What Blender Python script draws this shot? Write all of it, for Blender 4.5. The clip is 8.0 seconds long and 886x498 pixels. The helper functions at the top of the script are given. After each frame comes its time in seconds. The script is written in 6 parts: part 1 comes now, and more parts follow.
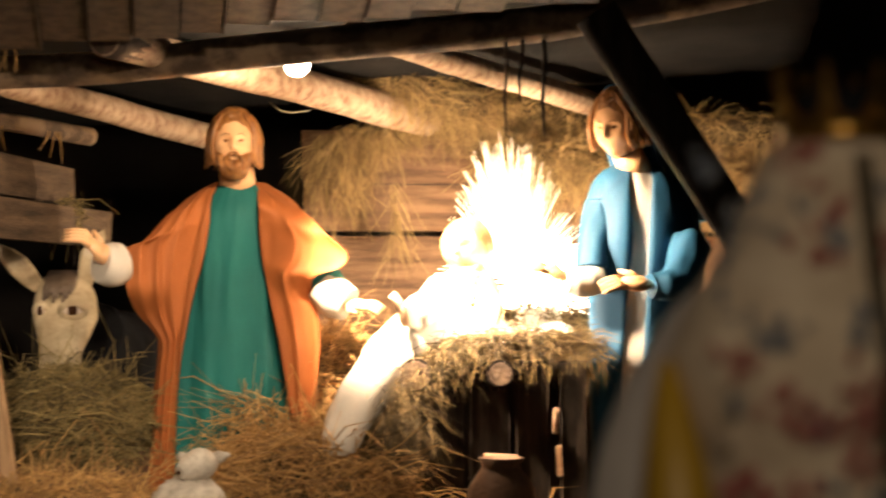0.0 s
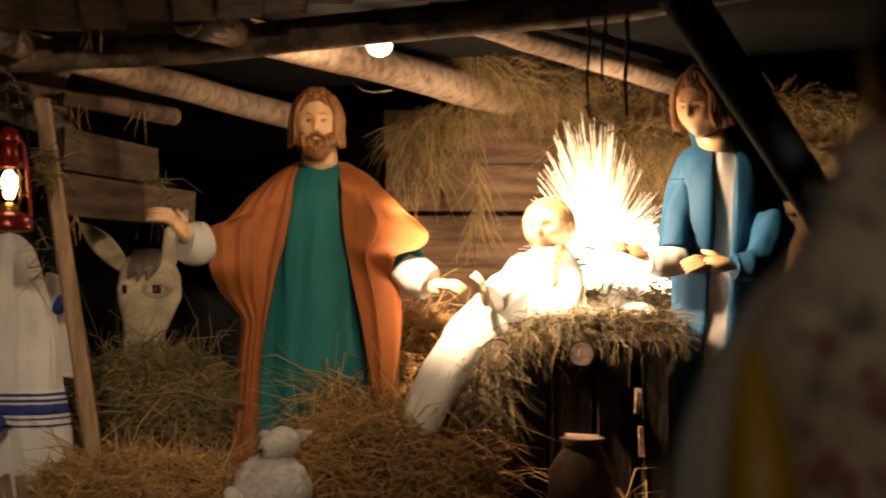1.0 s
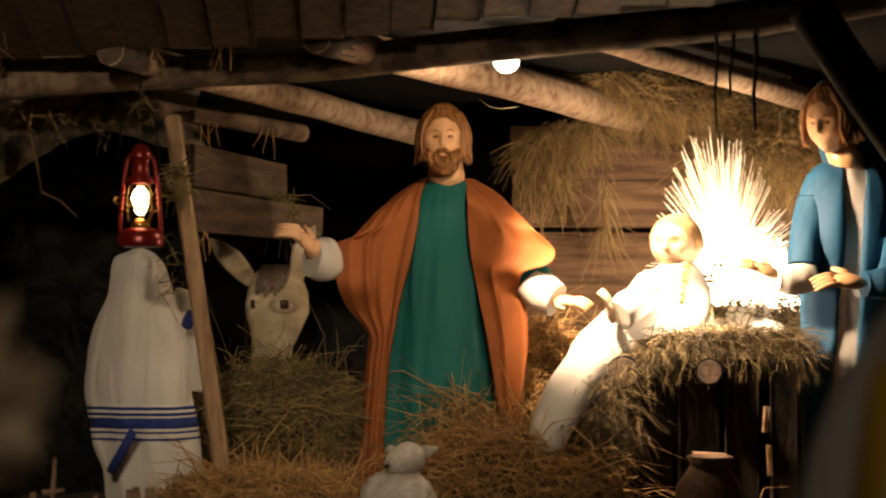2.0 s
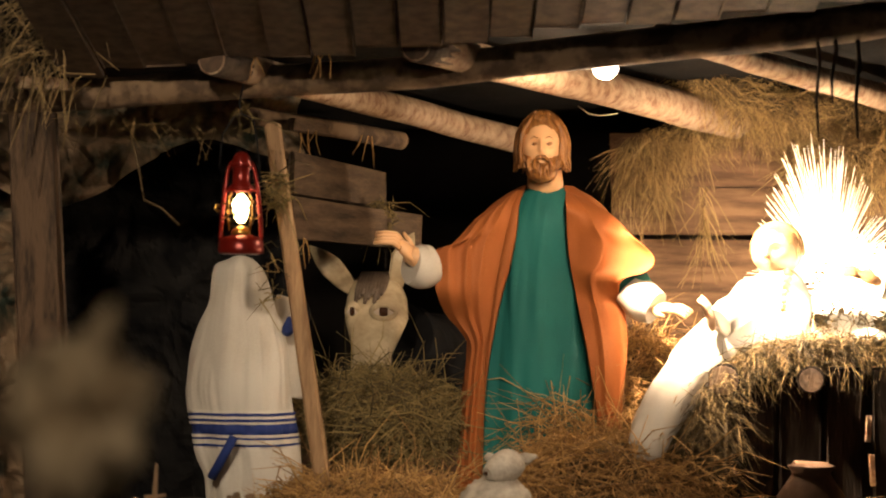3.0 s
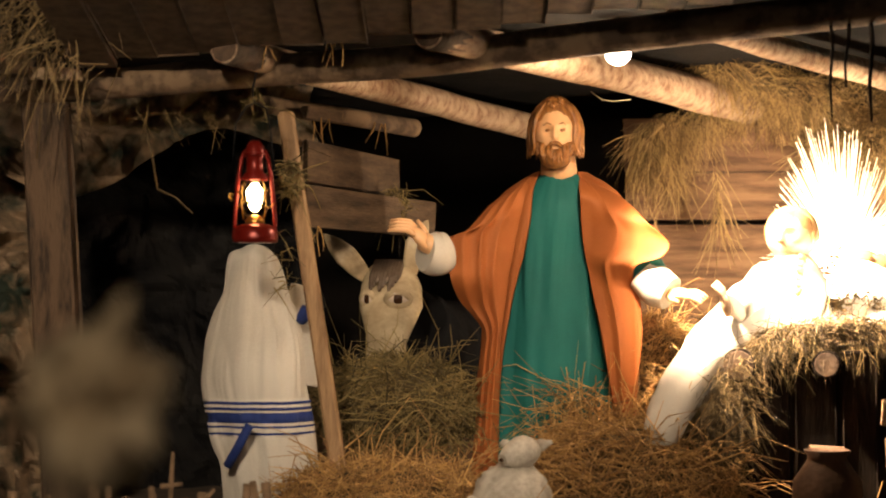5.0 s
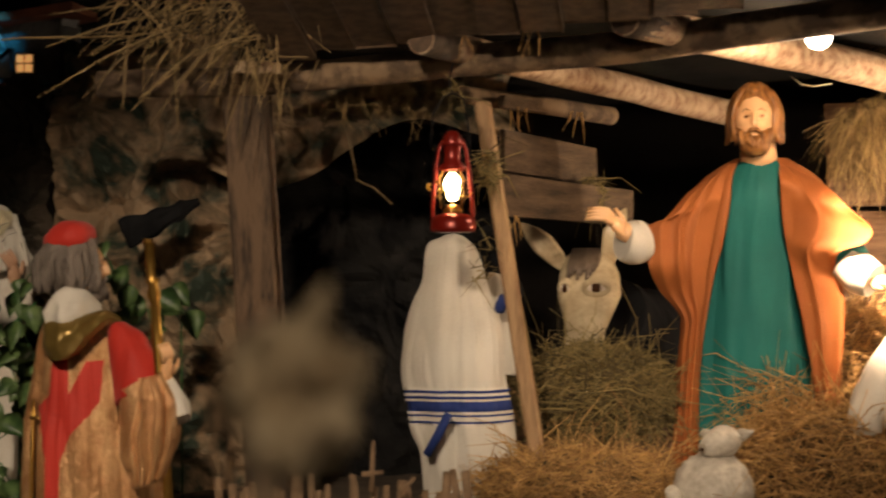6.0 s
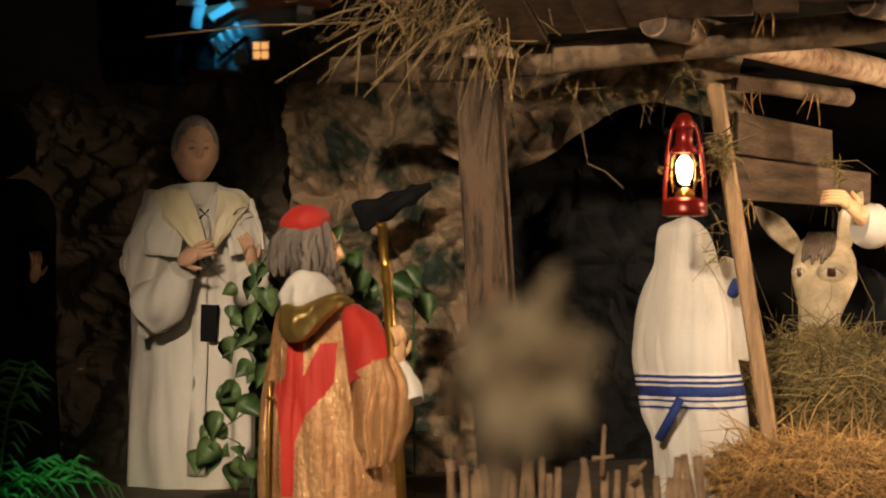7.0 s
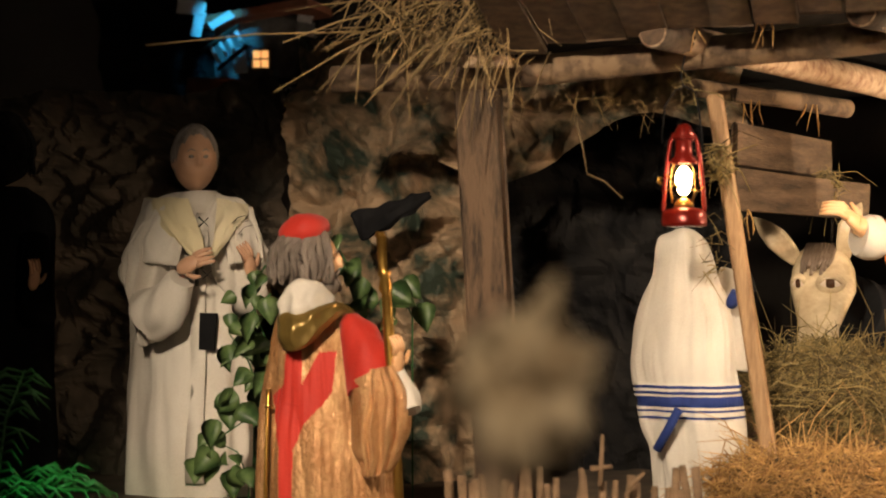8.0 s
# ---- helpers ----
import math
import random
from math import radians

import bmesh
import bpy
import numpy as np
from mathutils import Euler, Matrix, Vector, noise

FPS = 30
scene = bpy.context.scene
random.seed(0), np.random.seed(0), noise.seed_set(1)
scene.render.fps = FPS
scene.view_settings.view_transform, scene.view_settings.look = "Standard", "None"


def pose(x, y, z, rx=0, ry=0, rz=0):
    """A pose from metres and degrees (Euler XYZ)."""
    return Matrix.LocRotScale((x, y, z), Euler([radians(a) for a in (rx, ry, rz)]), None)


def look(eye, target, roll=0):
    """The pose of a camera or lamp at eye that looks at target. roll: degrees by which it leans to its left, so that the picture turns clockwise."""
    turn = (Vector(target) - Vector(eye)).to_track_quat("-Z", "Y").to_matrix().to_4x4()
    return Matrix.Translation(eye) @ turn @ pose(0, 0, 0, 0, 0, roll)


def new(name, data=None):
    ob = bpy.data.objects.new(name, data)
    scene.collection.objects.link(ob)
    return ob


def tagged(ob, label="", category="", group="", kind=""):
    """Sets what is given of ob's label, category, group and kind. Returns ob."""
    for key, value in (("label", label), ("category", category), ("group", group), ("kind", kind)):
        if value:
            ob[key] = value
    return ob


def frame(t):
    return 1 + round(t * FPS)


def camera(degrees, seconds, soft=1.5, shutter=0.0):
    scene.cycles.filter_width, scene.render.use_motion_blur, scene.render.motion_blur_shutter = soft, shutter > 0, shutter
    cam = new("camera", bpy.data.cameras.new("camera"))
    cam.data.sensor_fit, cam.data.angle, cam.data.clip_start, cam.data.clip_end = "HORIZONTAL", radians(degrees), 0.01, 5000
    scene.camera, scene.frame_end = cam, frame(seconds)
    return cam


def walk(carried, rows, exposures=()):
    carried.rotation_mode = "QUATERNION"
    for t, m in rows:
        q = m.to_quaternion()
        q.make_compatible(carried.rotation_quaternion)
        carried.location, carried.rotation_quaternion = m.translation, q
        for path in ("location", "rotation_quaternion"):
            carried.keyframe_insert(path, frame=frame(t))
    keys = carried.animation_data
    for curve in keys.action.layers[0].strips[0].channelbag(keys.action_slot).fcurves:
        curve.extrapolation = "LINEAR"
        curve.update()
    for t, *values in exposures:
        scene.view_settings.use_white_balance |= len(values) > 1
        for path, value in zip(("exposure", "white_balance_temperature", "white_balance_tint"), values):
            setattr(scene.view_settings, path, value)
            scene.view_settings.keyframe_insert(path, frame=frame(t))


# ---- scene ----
# ---- camera and walk ----
cam = camera(26.0, 8.0, soft=2.0, shutter=0.4)
cam.data.dof.use_dof = True
cam.data.dof.focus_distance = 6.4
cam.data.dof.aperture_fstop = 2.4
walk(cam, [
    (0, pose(0, 0, 1.5, 91.47, 0, -8.98) @ pose(0, 0, 0, 0, 0, -0.2)),
    (0.2, pose(0, 0, 1.5, 91.25, 0, -7.8) @ pose(0, 0, 0, 0, 0, -0.2)),
    (0.5, pose(0, 0, 1.5, 90.71, 0, -7.56) @ pose(0, 0, 0, 0, 0, -0.14)),
    (1.0, pose(0, 0, 1.5, 90.87, 0, -6.54) @ pose(0, 0, 0, 0, 0, -0.02)),
    (1.5, pose(0, 0, 1.5, 90.94, 0, -4.0) @ pose(0, 0, 0, 0, 0, 0.06)),
    (2.0, pose(0, 0, 1.5, 91.35, 0, -2.77) @ pose(0, 0, 0, 0, 0, 0.21)),
    (2.2, pose(0, 0, 1.5, 91.4, 0, -1.95) @ pose(0, 0, 0, 0, 0, 0.22)),
    (3.3, pose(0, 0, 1.5, 91.58, 0, 0.35) @ pose(0, 0, 0, 0, 0, 0.3)),
    (3.5, pose(0, 0, 1.5, 91.57, 0, 0) @ pose(0, 0, 0, 0, 0, 0.23)),
    (4.0, pose(0, 0, 1.5, 91.48, 0, -0.42) @ pose(0, 0, 0, 0, 0, 0.21)),
    (4.2, pose(0, 0, 1.5, 91.4, 0, 0.29) @ pose(0, 0, 0, 0, 0, 0.07)),
    (5.3, pose(0, 0, 1.5, 91.06, 0, 0.86) @ pose(0, 0, 0, 0, 0, -0.33)),
    (5.5, pose(0, 0, 1.5, 90.98, 0, 3.07) @ pose(0, 0, 0, 0, 0, -0.26)),
    (6.0, pose(0, 0, 1.5, 90.87, 0, 6.5) @ pose(0, 0, 0, 0, 0, -0.43)),
    (6.5, pose(0, 0, 1.5, 90.64, 0, 10.9) @ pose(0, 0, 0, 0, 0, -0.33)),
    (6.8, pose(0, 0, 1.5, 90.5, 0, 13.2) @ pose(0, 0, 0, 0, 0, -0.3)),
    (7.0, pose(0, 0, 1.5, 90.43, 0, 13.39) @ pose(0, 0, 0, 0, 0, -0.3)),
    (7.5, pose(0, 0, 1.5, 90.53, 0, 13.35) @ pose(0, 0, 0, 0, 0, -0.1)),
    (8.0, pose(0, 0, 1.5, 90.71, 0, 13.36) @ pose(0, 0, 0, 0, 0, -0.05)),
], exposures=[(0.0, 0.45), (0.5, -0.5), (1.0, -0.85), (2.2, -0.9), (3.3, 0.1), (4.2, 0.1), (5.5, 0.1), (6.5, 0.45), (7.0, 0.85), (8.0, 1.1)])

FLOOR = 0.75


# ---- world and lights ----
world = bpy.data.worlds.new("night")
scene.world = world
world.use_nodes = True
world.node_tree.nodes["Background"].inputs[0].default_value = (0.012, 0.016, 0.024, 1)
world.node_tree.nodes["Background"].inputs[1].default_value = 0.25


def lamp(name, kind, power, color, m, size=0.1, spot=60):
    data = bpy.data.lights.new(name, kind)
    data.energy, data.color = power, color
    if kind == "AREA":
        data.size = size
    else:
        data.shadow_soft_size = size
    if kind == "SPOT":
        data.spot_size, data.spot_blend = radians(spot), 0.6
    ob = new(name, data)
    ob.matrix_world = m
    return ob


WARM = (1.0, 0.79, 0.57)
# reflector bulb under the roof, aimed at the manger
lamp("roof_bulb_light", "SPOT", 950, (1.0, 0.72, 0.47), look((0.470, 5.780, 2.172), (1.130, 6.220, 1.560)), 0.05, 80)
lamp("roof_bulb_spill", "POINT", 22, (1.0, 0.73, 0.48), Matrix.Translation((0.470, 5.780, 2.155)), 0.04)
# lamps sunk in the manger, before and behind the child
lamp("manger_light", "POINT", 15, (1.0, 0.76, 0.53), Matrix.Translation((1.100, 5.990, 1.470)), 0.04)
lamp("burst_light", "POINT", 135, (1.0, 0.74, 0.50), Matrix.Translation((1.345, 6.523, 1.582)), 0.06)
lamp("lantern_light", "POINT", 3.6, (1.0, 0.58, 0.28), Matrix.Translation((-0.598, 5.467, 1.770)), 0.02)
# unseen spotlights assumed in the hall above the visitor, for the front light
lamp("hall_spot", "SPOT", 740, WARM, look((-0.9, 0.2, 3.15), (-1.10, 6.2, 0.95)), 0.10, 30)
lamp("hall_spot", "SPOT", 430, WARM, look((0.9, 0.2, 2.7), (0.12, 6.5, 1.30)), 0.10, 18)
# unseen fill added low beside the visitor, brightening the flower and crowned statue
lamp("near_fill_lamp", "POINT", 19, WARM, Matrix.Translation((0.1, 0.2, 2.05)), 0.2)
lamp("village_light", "SPOT", 13, (0.05, 0.55, 1.0), look((-2.951, 7.971, 2.803), (-3.071, 8.460, 2.627)), 0.03, 34)
# green fill added, with no lamp seen, to brighten the palm fronds
lamp("fern_fill", "SPOT", 2.5, (0.15, 1.0, 0.35), look((-2.144, 4.517, 1.074), (-2.252, 4.853, 0.889)), 0.03, 50)


# ---- materials ----
def mat(name, c1, c2=None, scale=6.0, rough=0.7, metal=0.0, bump=0.15, fine=60.0, stretch=(1, 1, 1), emit=0.0, sheen=0.0, island=False):
    m = bpy.data.materials.new(name)
    m.use_nodes = True
    nt = m.node_tree
    b = nt.nodes["Principled BSDF"]
    b.inputs["Roughness"].default_value = rough
    b.inputs["Metallic"].default_value = metal
    b.inputs["Sheen Weight"].default_value = sheen
    c2 = c2 or tuple(c * 0.7 for c in c1)
    tc = nt.nodes.new("ShaderNodeTexCoord")
    mp = nt.nodes.new("ShaderNodeMapping")
    mp.inputs["Scale"].default_value = stretch
    nt.links.new(tc.outputs["Object"], mp.inputs["Vector"])
    n1 = nt.nodes.new("ShaderNodeTexNoise")
    n1.inputs["Scale"].default_value, n1.inputs["Detail"].default_value = scale, 5
    n2 = nt.nodes.new("ShaderNodeTexNoise")
    n2.inputs["Scale"].default_value, n2.inputs["Detail"].default_value = fine, 6
    for n in (n1, n2):
        nt.links.new(mp.outputs[0], n.inputs["Vector"])
    mix = nt.nodes.new("ShaderNodeMix")
    mix.data_type = "RGBA"
    mix.inputs["A"].default_value, mix.inputs["B"].default_value = (*c1, 1), (*c2, 1)
    ramp = nt.nodes.new("ShaderNodeMapRange")
    ramp.inputs["From Min"].default_value, ramp.inputs["From Max"].default_value = 0.35, 0.68
    add = nt.nodes.new("ShaderNodeMath")
    add.operation = "MULTIPLY_ADD"
    add.inputs[1].default_value = 0.35
    nt.links.new(n2.outputs["Fac"], add.inputs[0])
    if island:
        geo = nt.nodes.new("ShaderNodeNewGeometry")
        nt.links.new(geo.outputs["Random Per Island"], add.inputs[2])
        ramp.inputs["From Min"].default_value, ramp.inputs["From Max"].default_value = 0.15, 1.2
    else:
        s = nt.nodes.new("ShaderNodeMath")
        s.operation = "SUBTRACT"
        s.inputs[1].default_value = 0.175
        nt.links.new(n1.outputs["Fac"], s.inputs[0])
        nt.links.new(s.outputs[0], add.inputs[2])
    nt.links.new(add.outputs[0], ramp.inputs["Value"])
    nt.links.new(ramp.outputs[0], mix.inputs["Factor"])
    nt.links.new(mix.outputs["Result"], b.inputs["Base Color"])
    if bump:
        bp = nt.nodes.new("ShaderNodeBump")
        bp.inputs["Strength"].default_value, bp.inputs["Distance"].default_value = bump, 0.01
        nt.links.new(n2.outputs["Fac"], bp.inputs["Height"])
        nt.links.new(bp.outputs[0], b.inputs["Normal"])
    if emit:
        b.inputs["Emission Color"].default_value = (*c1, 1)
        b.inputs["Emission Strength"].default_value = emit
    return m


HAY = mat("hay", (0.70, 0.42, 0.15), (0.18, 0.09, 0.03), rough=0.8, bump=0, island=True)
GREENHAY = mat("green_hay", (0.34, 0.25, 0.095), (0.05, 0.038, 0.014), rough=0.85, bump=0, island=True)
# dull hay, with the unlit manger front darkened into its colour
MANGERHAY = mat("dull_shaded_hay", (0.20, 0.135, 0.05), (0.035, 0.024, 0.010), rough=0.9, bump=0, island=True)
LOFTHAY = mat("loft_hay_stalks", (0.62, 0.42, 0.17), (0.09, 0.05, 0.018), rough=0.8, bump=0, island=True)
STUB = mat("weathered_bark", (0.11, 0.075, 0.05), (0.045, 0.03, 0.02), 14, 0.85, bump=0.8, fine=50)
# core colour: shade between the stalks painted as dark brown
HAYCORE = mat("hay_core_shade", (0.12, 0.08, 0.03), (0.05, 0.035, 0.015), 14, 0.95, fine=120, bump=0.8)
BARK = mat("bark", (0.22, 0.145, 0.085), (0.08, 0.05, 0.03), 9, 0.85, bump=0.6, fine=40, stretch=(1, 1, 1))
LOG = mat("peeled_log", (0.46, 0.33, 0.215), (0.22, 0.115, 0.065), 26, 0.75, bump=0.9, fine=55)
PLANK = mat("plank", (0.135, 0.085, 0.047), (0.05, 0.03, 0.017), 4, 0.75, bump=0.35, fine=30, stretch=(6, 6, 0.6))
WALLPLANK = mat("wall_plank", (0.27, 0.155, 0.08), (0.10, 0.05, 0.024), 5, 0.75, bump=0.5, fine=34, stretch=(0.6, 6, 6))
SIDEPLANK = mat("side_plank", (0.15, 0.095, 0.055), (0.045, 0.028, 0.016), 5, 0.8, bump=0.5, fine=30, stretch=(0.7, 0.7, 6))
POSTWOOD = mat("post_wood", (0.42, 0.26, 0.13), (0.20, 0.11, 0.05), 5, 0.7, bump=0.35, fine=30, stretch=(5, 5, 0.7))
OLDPOST = mat("weathered_post", (0.155, 0.095, 0.055), (0.04, 0.024, 0.014), 5, 0.75, bump=0.9, fine=34, stretch=(5, 5, 0.9))
# near black: puts the shade on brace and manger into the colour
DARKWOOD = mat("near_black_wood", (0.035, 0.026, 0.02), (0.015, 0.012, 0.01), 6, 0.8, bump=0.4, fine=35, stretch=(5, 5, 0.7))
SKIN = mat("painted_skin", (0.78, 0.46, 0.24), (0.66, 0.36, 0.17), 7, 0.3, bump=0.03, fine=20)
SKINDARK = mat("aged_skin", (0.55, 0.33, 0.21), (0.42, 0.23, 0.14), 7, 0.5, bump=0.05, fine=25)
HAIR = mat("painted_hair", (0.36, 0.155, 0.04), (0.13, 0.05, 0.014), 22, 0.45, bump=0.5, fine=50, stretch=(3, 3, 0.5))
GREYHAIR = mat("grey_hair", (0.20, 0.16, 0.13), (0.09, 0.07, 0.055), 14, 0.6, bump=0.6, fine=70, stretch=(3, 3, 0.4))
TEAL = mat("teal_cloth", (0.004, 0.15, 0.135), (0.003, 0.105, 0.095), 3, 0.75, bump=0.12, fine=260)
ORANGE = mat("rust_cloth", (0.38, 0.112, 0.022), (0.29, 0.08, 0.015), 3, 0.75, bump=0.12, fine=260)
WHITE = mat("white_cloth", (0.66, 0.62, 0.55), (0.52, 0.47, 0.40), 3, 0.8, bump=0.12, fine=220)
CREAM = mat("cream_cloth", (0.66, 0.58, 0.36), (0.60, 0.53, 0.38), 3, 0.8, bump=0.12, fine=220)
BLUE = mat("blue_cloth", (0.003, 0.075, 0.16), (0.002, 0.05, 0.11), 3, 0.7, bump=0.1, fine=220)
NAVY = mat("navy_stripe", (0.012, 0.035, 0.19), (0.008, 0.022, 0.12), 8, 0.8, bump=0.1, fine=220)
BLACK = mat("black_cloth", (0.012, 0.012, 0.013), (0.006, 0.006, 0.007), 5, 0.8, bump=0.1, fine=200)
RED = mat("red_velvet", (0.52, 0.026, 0.012), (0.40, 0.016, 0.008), 5, 0.7, bump=0.15, fine=160, sheen=0.08)
BROCADE = mat("gold_orange_satin", (0.64, 0.38, 0.18), (0.40, 0.19, 0.075), 9, 0.3, 0.4, bump=1.0, fine=75, stretch=(1.2, 1.2, 0.7))
THATCH = mat("thatch_straw", (0.42, 0.29, 0.13), (0.08, 0.052, 0.022), rough=0.8, bump=0, island=True)
WHITEHAIR = mat("silver_hair", (0.30, 0.27, 0.25), (0.15, 0.13, 0.115), 14, 0.6, bump=0.6, fine=70, stretch=(3, 3, 0.4))
GOLD = mat("gold", (0.55, 0.33, 0.08), (0.36, 0.19, 0.04), 9, 0.3, 0.9, bump=0.15, fine=60)
DONKEY = mat("painted_donkey", (0.58, 0.47, 0.31), (0.36, 0.275, 0.17), 8, 0.2, bump=0.12, fine=60)
OLIVEGOLD = mat("olive_gold_satin", (0.30, 0.20, 0.055), (0.17, 0.11, 0.03), 8, 0.32, 0.55, bump=0.2, fine=40)
DONKEYDARK = mat("donkey_mane", (0.14, 0.10, 0.07), (0.09, 0.06, 0.04), 20, 0.6, bump=0.4, fine=90)
WOOL = mat("painted_wool", (0.55, 0.50, 0.42), (0.36, 0.31, 0.25), 22, 0.6, bump=0.6, fine=70)
PALESKIN = mat("pale_painted_skin", (0.72, 0.48, 0.30), (0.64, 0.40, 0.24), 7, 0.4, bump=0.03, fine=20)
BLOND = mat("painted_blond_hair", (0.52, 0.32, 0.14), (0.36, 0.20, 0.08), 14, 0.5, bump=0.5, fine=60)
EYE = mat("dark_eye", (0.06, 0.024, 0.010), (0.03, 0.013, 0.006), 9, 0.15, bump=0)
EYEWHITE = mat("pale_eye", (0.6, 0.5, 0.42), (0.5, 0.4, 0.3), 9, 0.3, bump=0)
REDTIN = mat("red_lacquered_tin", (0.24, 0.014, 0.008), (0.15, 0.009, 0.005), 8, 0.28, 0.4, bump=0.08, fine=40)
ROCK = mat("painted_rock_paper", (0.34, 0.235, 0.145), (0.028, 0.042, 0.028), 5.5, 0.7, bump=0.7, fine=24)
# darker copy of the rock paper: dim light farther back as colour
ROCKFAR = mat("dim_rock_paper", (0.15, 0.115, 0.082), (0.035, 0.035, 0.028), 3.0, 0.85, bump=0.5, fine=14)
LEAF = mat("pothos_leaf", (0.10, 0.155, 0.05), (0.025, 0.06, 0.018), 22, 0.45, bump=0.1, fine=60)
FERN = mat("fern_leaf", (0.03, 0.12, 0.03), (0.015, 0.06, 0.015), 14, 0.5, bump=0.1, fine=60)
CLAY = mat("clay", (0.22, 0.12, 0.07), (0.13, 0.07, 0.04), 8, 0.7, bump=0.3, fine=60)
EARTH = mat("stage_floor", (0.10, 0.07, 0.045), (0.05, 0.035, 0.022), 6, 0.95, bump=0.6, fine=60)
HALL = mat("hall_plaster", (0.05, 0.045, 0.04), (0.035, 0.03, 0.028), 2, 0.9, bump=0.1, fine=30)
STICK = mat("stick_bark", (0.24, 0.15, 0.085), (0.10, 0.06, 0.03), 12, 0.85, bump=0.5, fine=70)
DRY = mat("dried_flower", (0.68, 0.55, 0.36), (0.27, 0.185, 0.10), 26, 0.85, bump=0.4, fine=70)
FLORAL_PINK = mat("rose_print", (0.28, 0.07, 0.06), (0.42, 0.17, 0.14), 60, 0.85, bump=0.2, fine=240)
FLORAL_BLUE = mat("blue_print", (0.10, 0.13, 0.18), (0.26, 0.26, 0.26), 60, 0.85, bump=0.2, fine=240)
FLORAL = mat("floral_ground_cloth", (0.68, 0.57, 0.42), (0.55, 0.44, 0.31), 25, 0.85, bump=0.3, fine=240)
BRAID = mat("bronze_braid", (0.10, 0.075, 0.04), (0.05, 0.04, 0.02), 60, 0.5, 0.4, bump=0.5, fine=200)
SEQUIN = mat("silver_sequin", (0.75, 0.70, 0.6), (0.5, 0.47, 0.4), 60, 0.2, 0.9, bump=0)
YELLOW = mat("yellow_satin", (0.46, 0.28, 0.02), (0.34, 0.20, 0.015), 6, 0.45, bump=0.1, fine=100)
GREYCLOTH = mat("white_lining_cloth", (0.52, 0.48, 0.44), (0.42, 0.38, 0.35), 5, 0.85, bump=0.15, fine=160)
PANEWARM = mat("lit_pane", (1.0, 0.46, 0.14), (1.0, 0.40, 0.10), emit=0.5, bump=0)
PALEPAINT = mat("pale_paint", (0.5, 0.5, 0.5), (0.36, 0.36, 0.36), 9, 0.8, fine=60)
BULBGLOW = mat("bulb_glow", (1.0, 0.86, 0.66), (1.0, 0.86, 0.66), emit=14, bump=0)
FLAMEGLOW = mat("lantern_glow", (1.0, 0.66, 0.30), (1.0, 0.66, 0.30), emit=22, bump=0)
# the rods are no lamps: emission stands for the lamplight in them
FIBRE = mat("glowing_rod", (1.0, 0.84, 0.62), (1.0, 0.80, 0.56), rough=0.25, bump=0, emit=1.6)
FIBRECORE = mat("glare_fibre", (1.0, 0.84, 0.62), (1.0, 0.80, 0.56), rough=0.25, bump=0, emit=9)
# near black holds the darkness of cave and hillside in the colour
DARKPAPER = mat("shade_black_paper", (0.02, 0.019, 0.018), (0.008, 0.008, 0.009), 4, 0.9, bump=0.4, fine=20)
FELT = mat("roofing_felt", (0.012, 0.011, 0.010), (0.006, 0.006, 0.006), 5, 0.95, bump=0.3, fine=50)
VILLAGE = mat("village_plaster", (0.12, 0.12, 0.12), (0.04, 0.04, 0.04), 6, 0.9, fine=60)
ROOFRED = mat("village_roof", (0.22, 0.07, 0.035), (0.12, 0.04, 0.02), 9, 0.8, fine=60)


for m, lo, hi in ((LOG, 0.40, 0.70), (ROCK, 0.40, 0.62), (BARK, 0.42, 0.60), (OLDPOST, 0.40, 0.62)):
    for n in m.node_tree.nodes:
        if n.type == "MAP_RANGE":
            n.inputs["From Min"].default_value, n.inputs["From Max"].default_value = lo, hi
for m in (FELT, DARKPAPER, BLACK, HALL, DARKWOOD):
    m.node_tree.nodes["Principled BSDF"].inputs["Specular IOR Level"].default_value = 0.08


def glass(name):
    m = bpy.data.materials.new(name)
    m.use_nodes = True
    b = m.node_tree.nodes["Principled BSDF"]
    b.inputs["Transmission Weight"].default_value = 1.0
    b.inputs["Roughness"].default_value = 0.03
    b.inputs["Base Color"].default_value = (1.0, 0.95, 0.88, 1)
    b.inputs["IOR"].default_value = 1.1
    return m


GLASS = glass("lantern_glass")


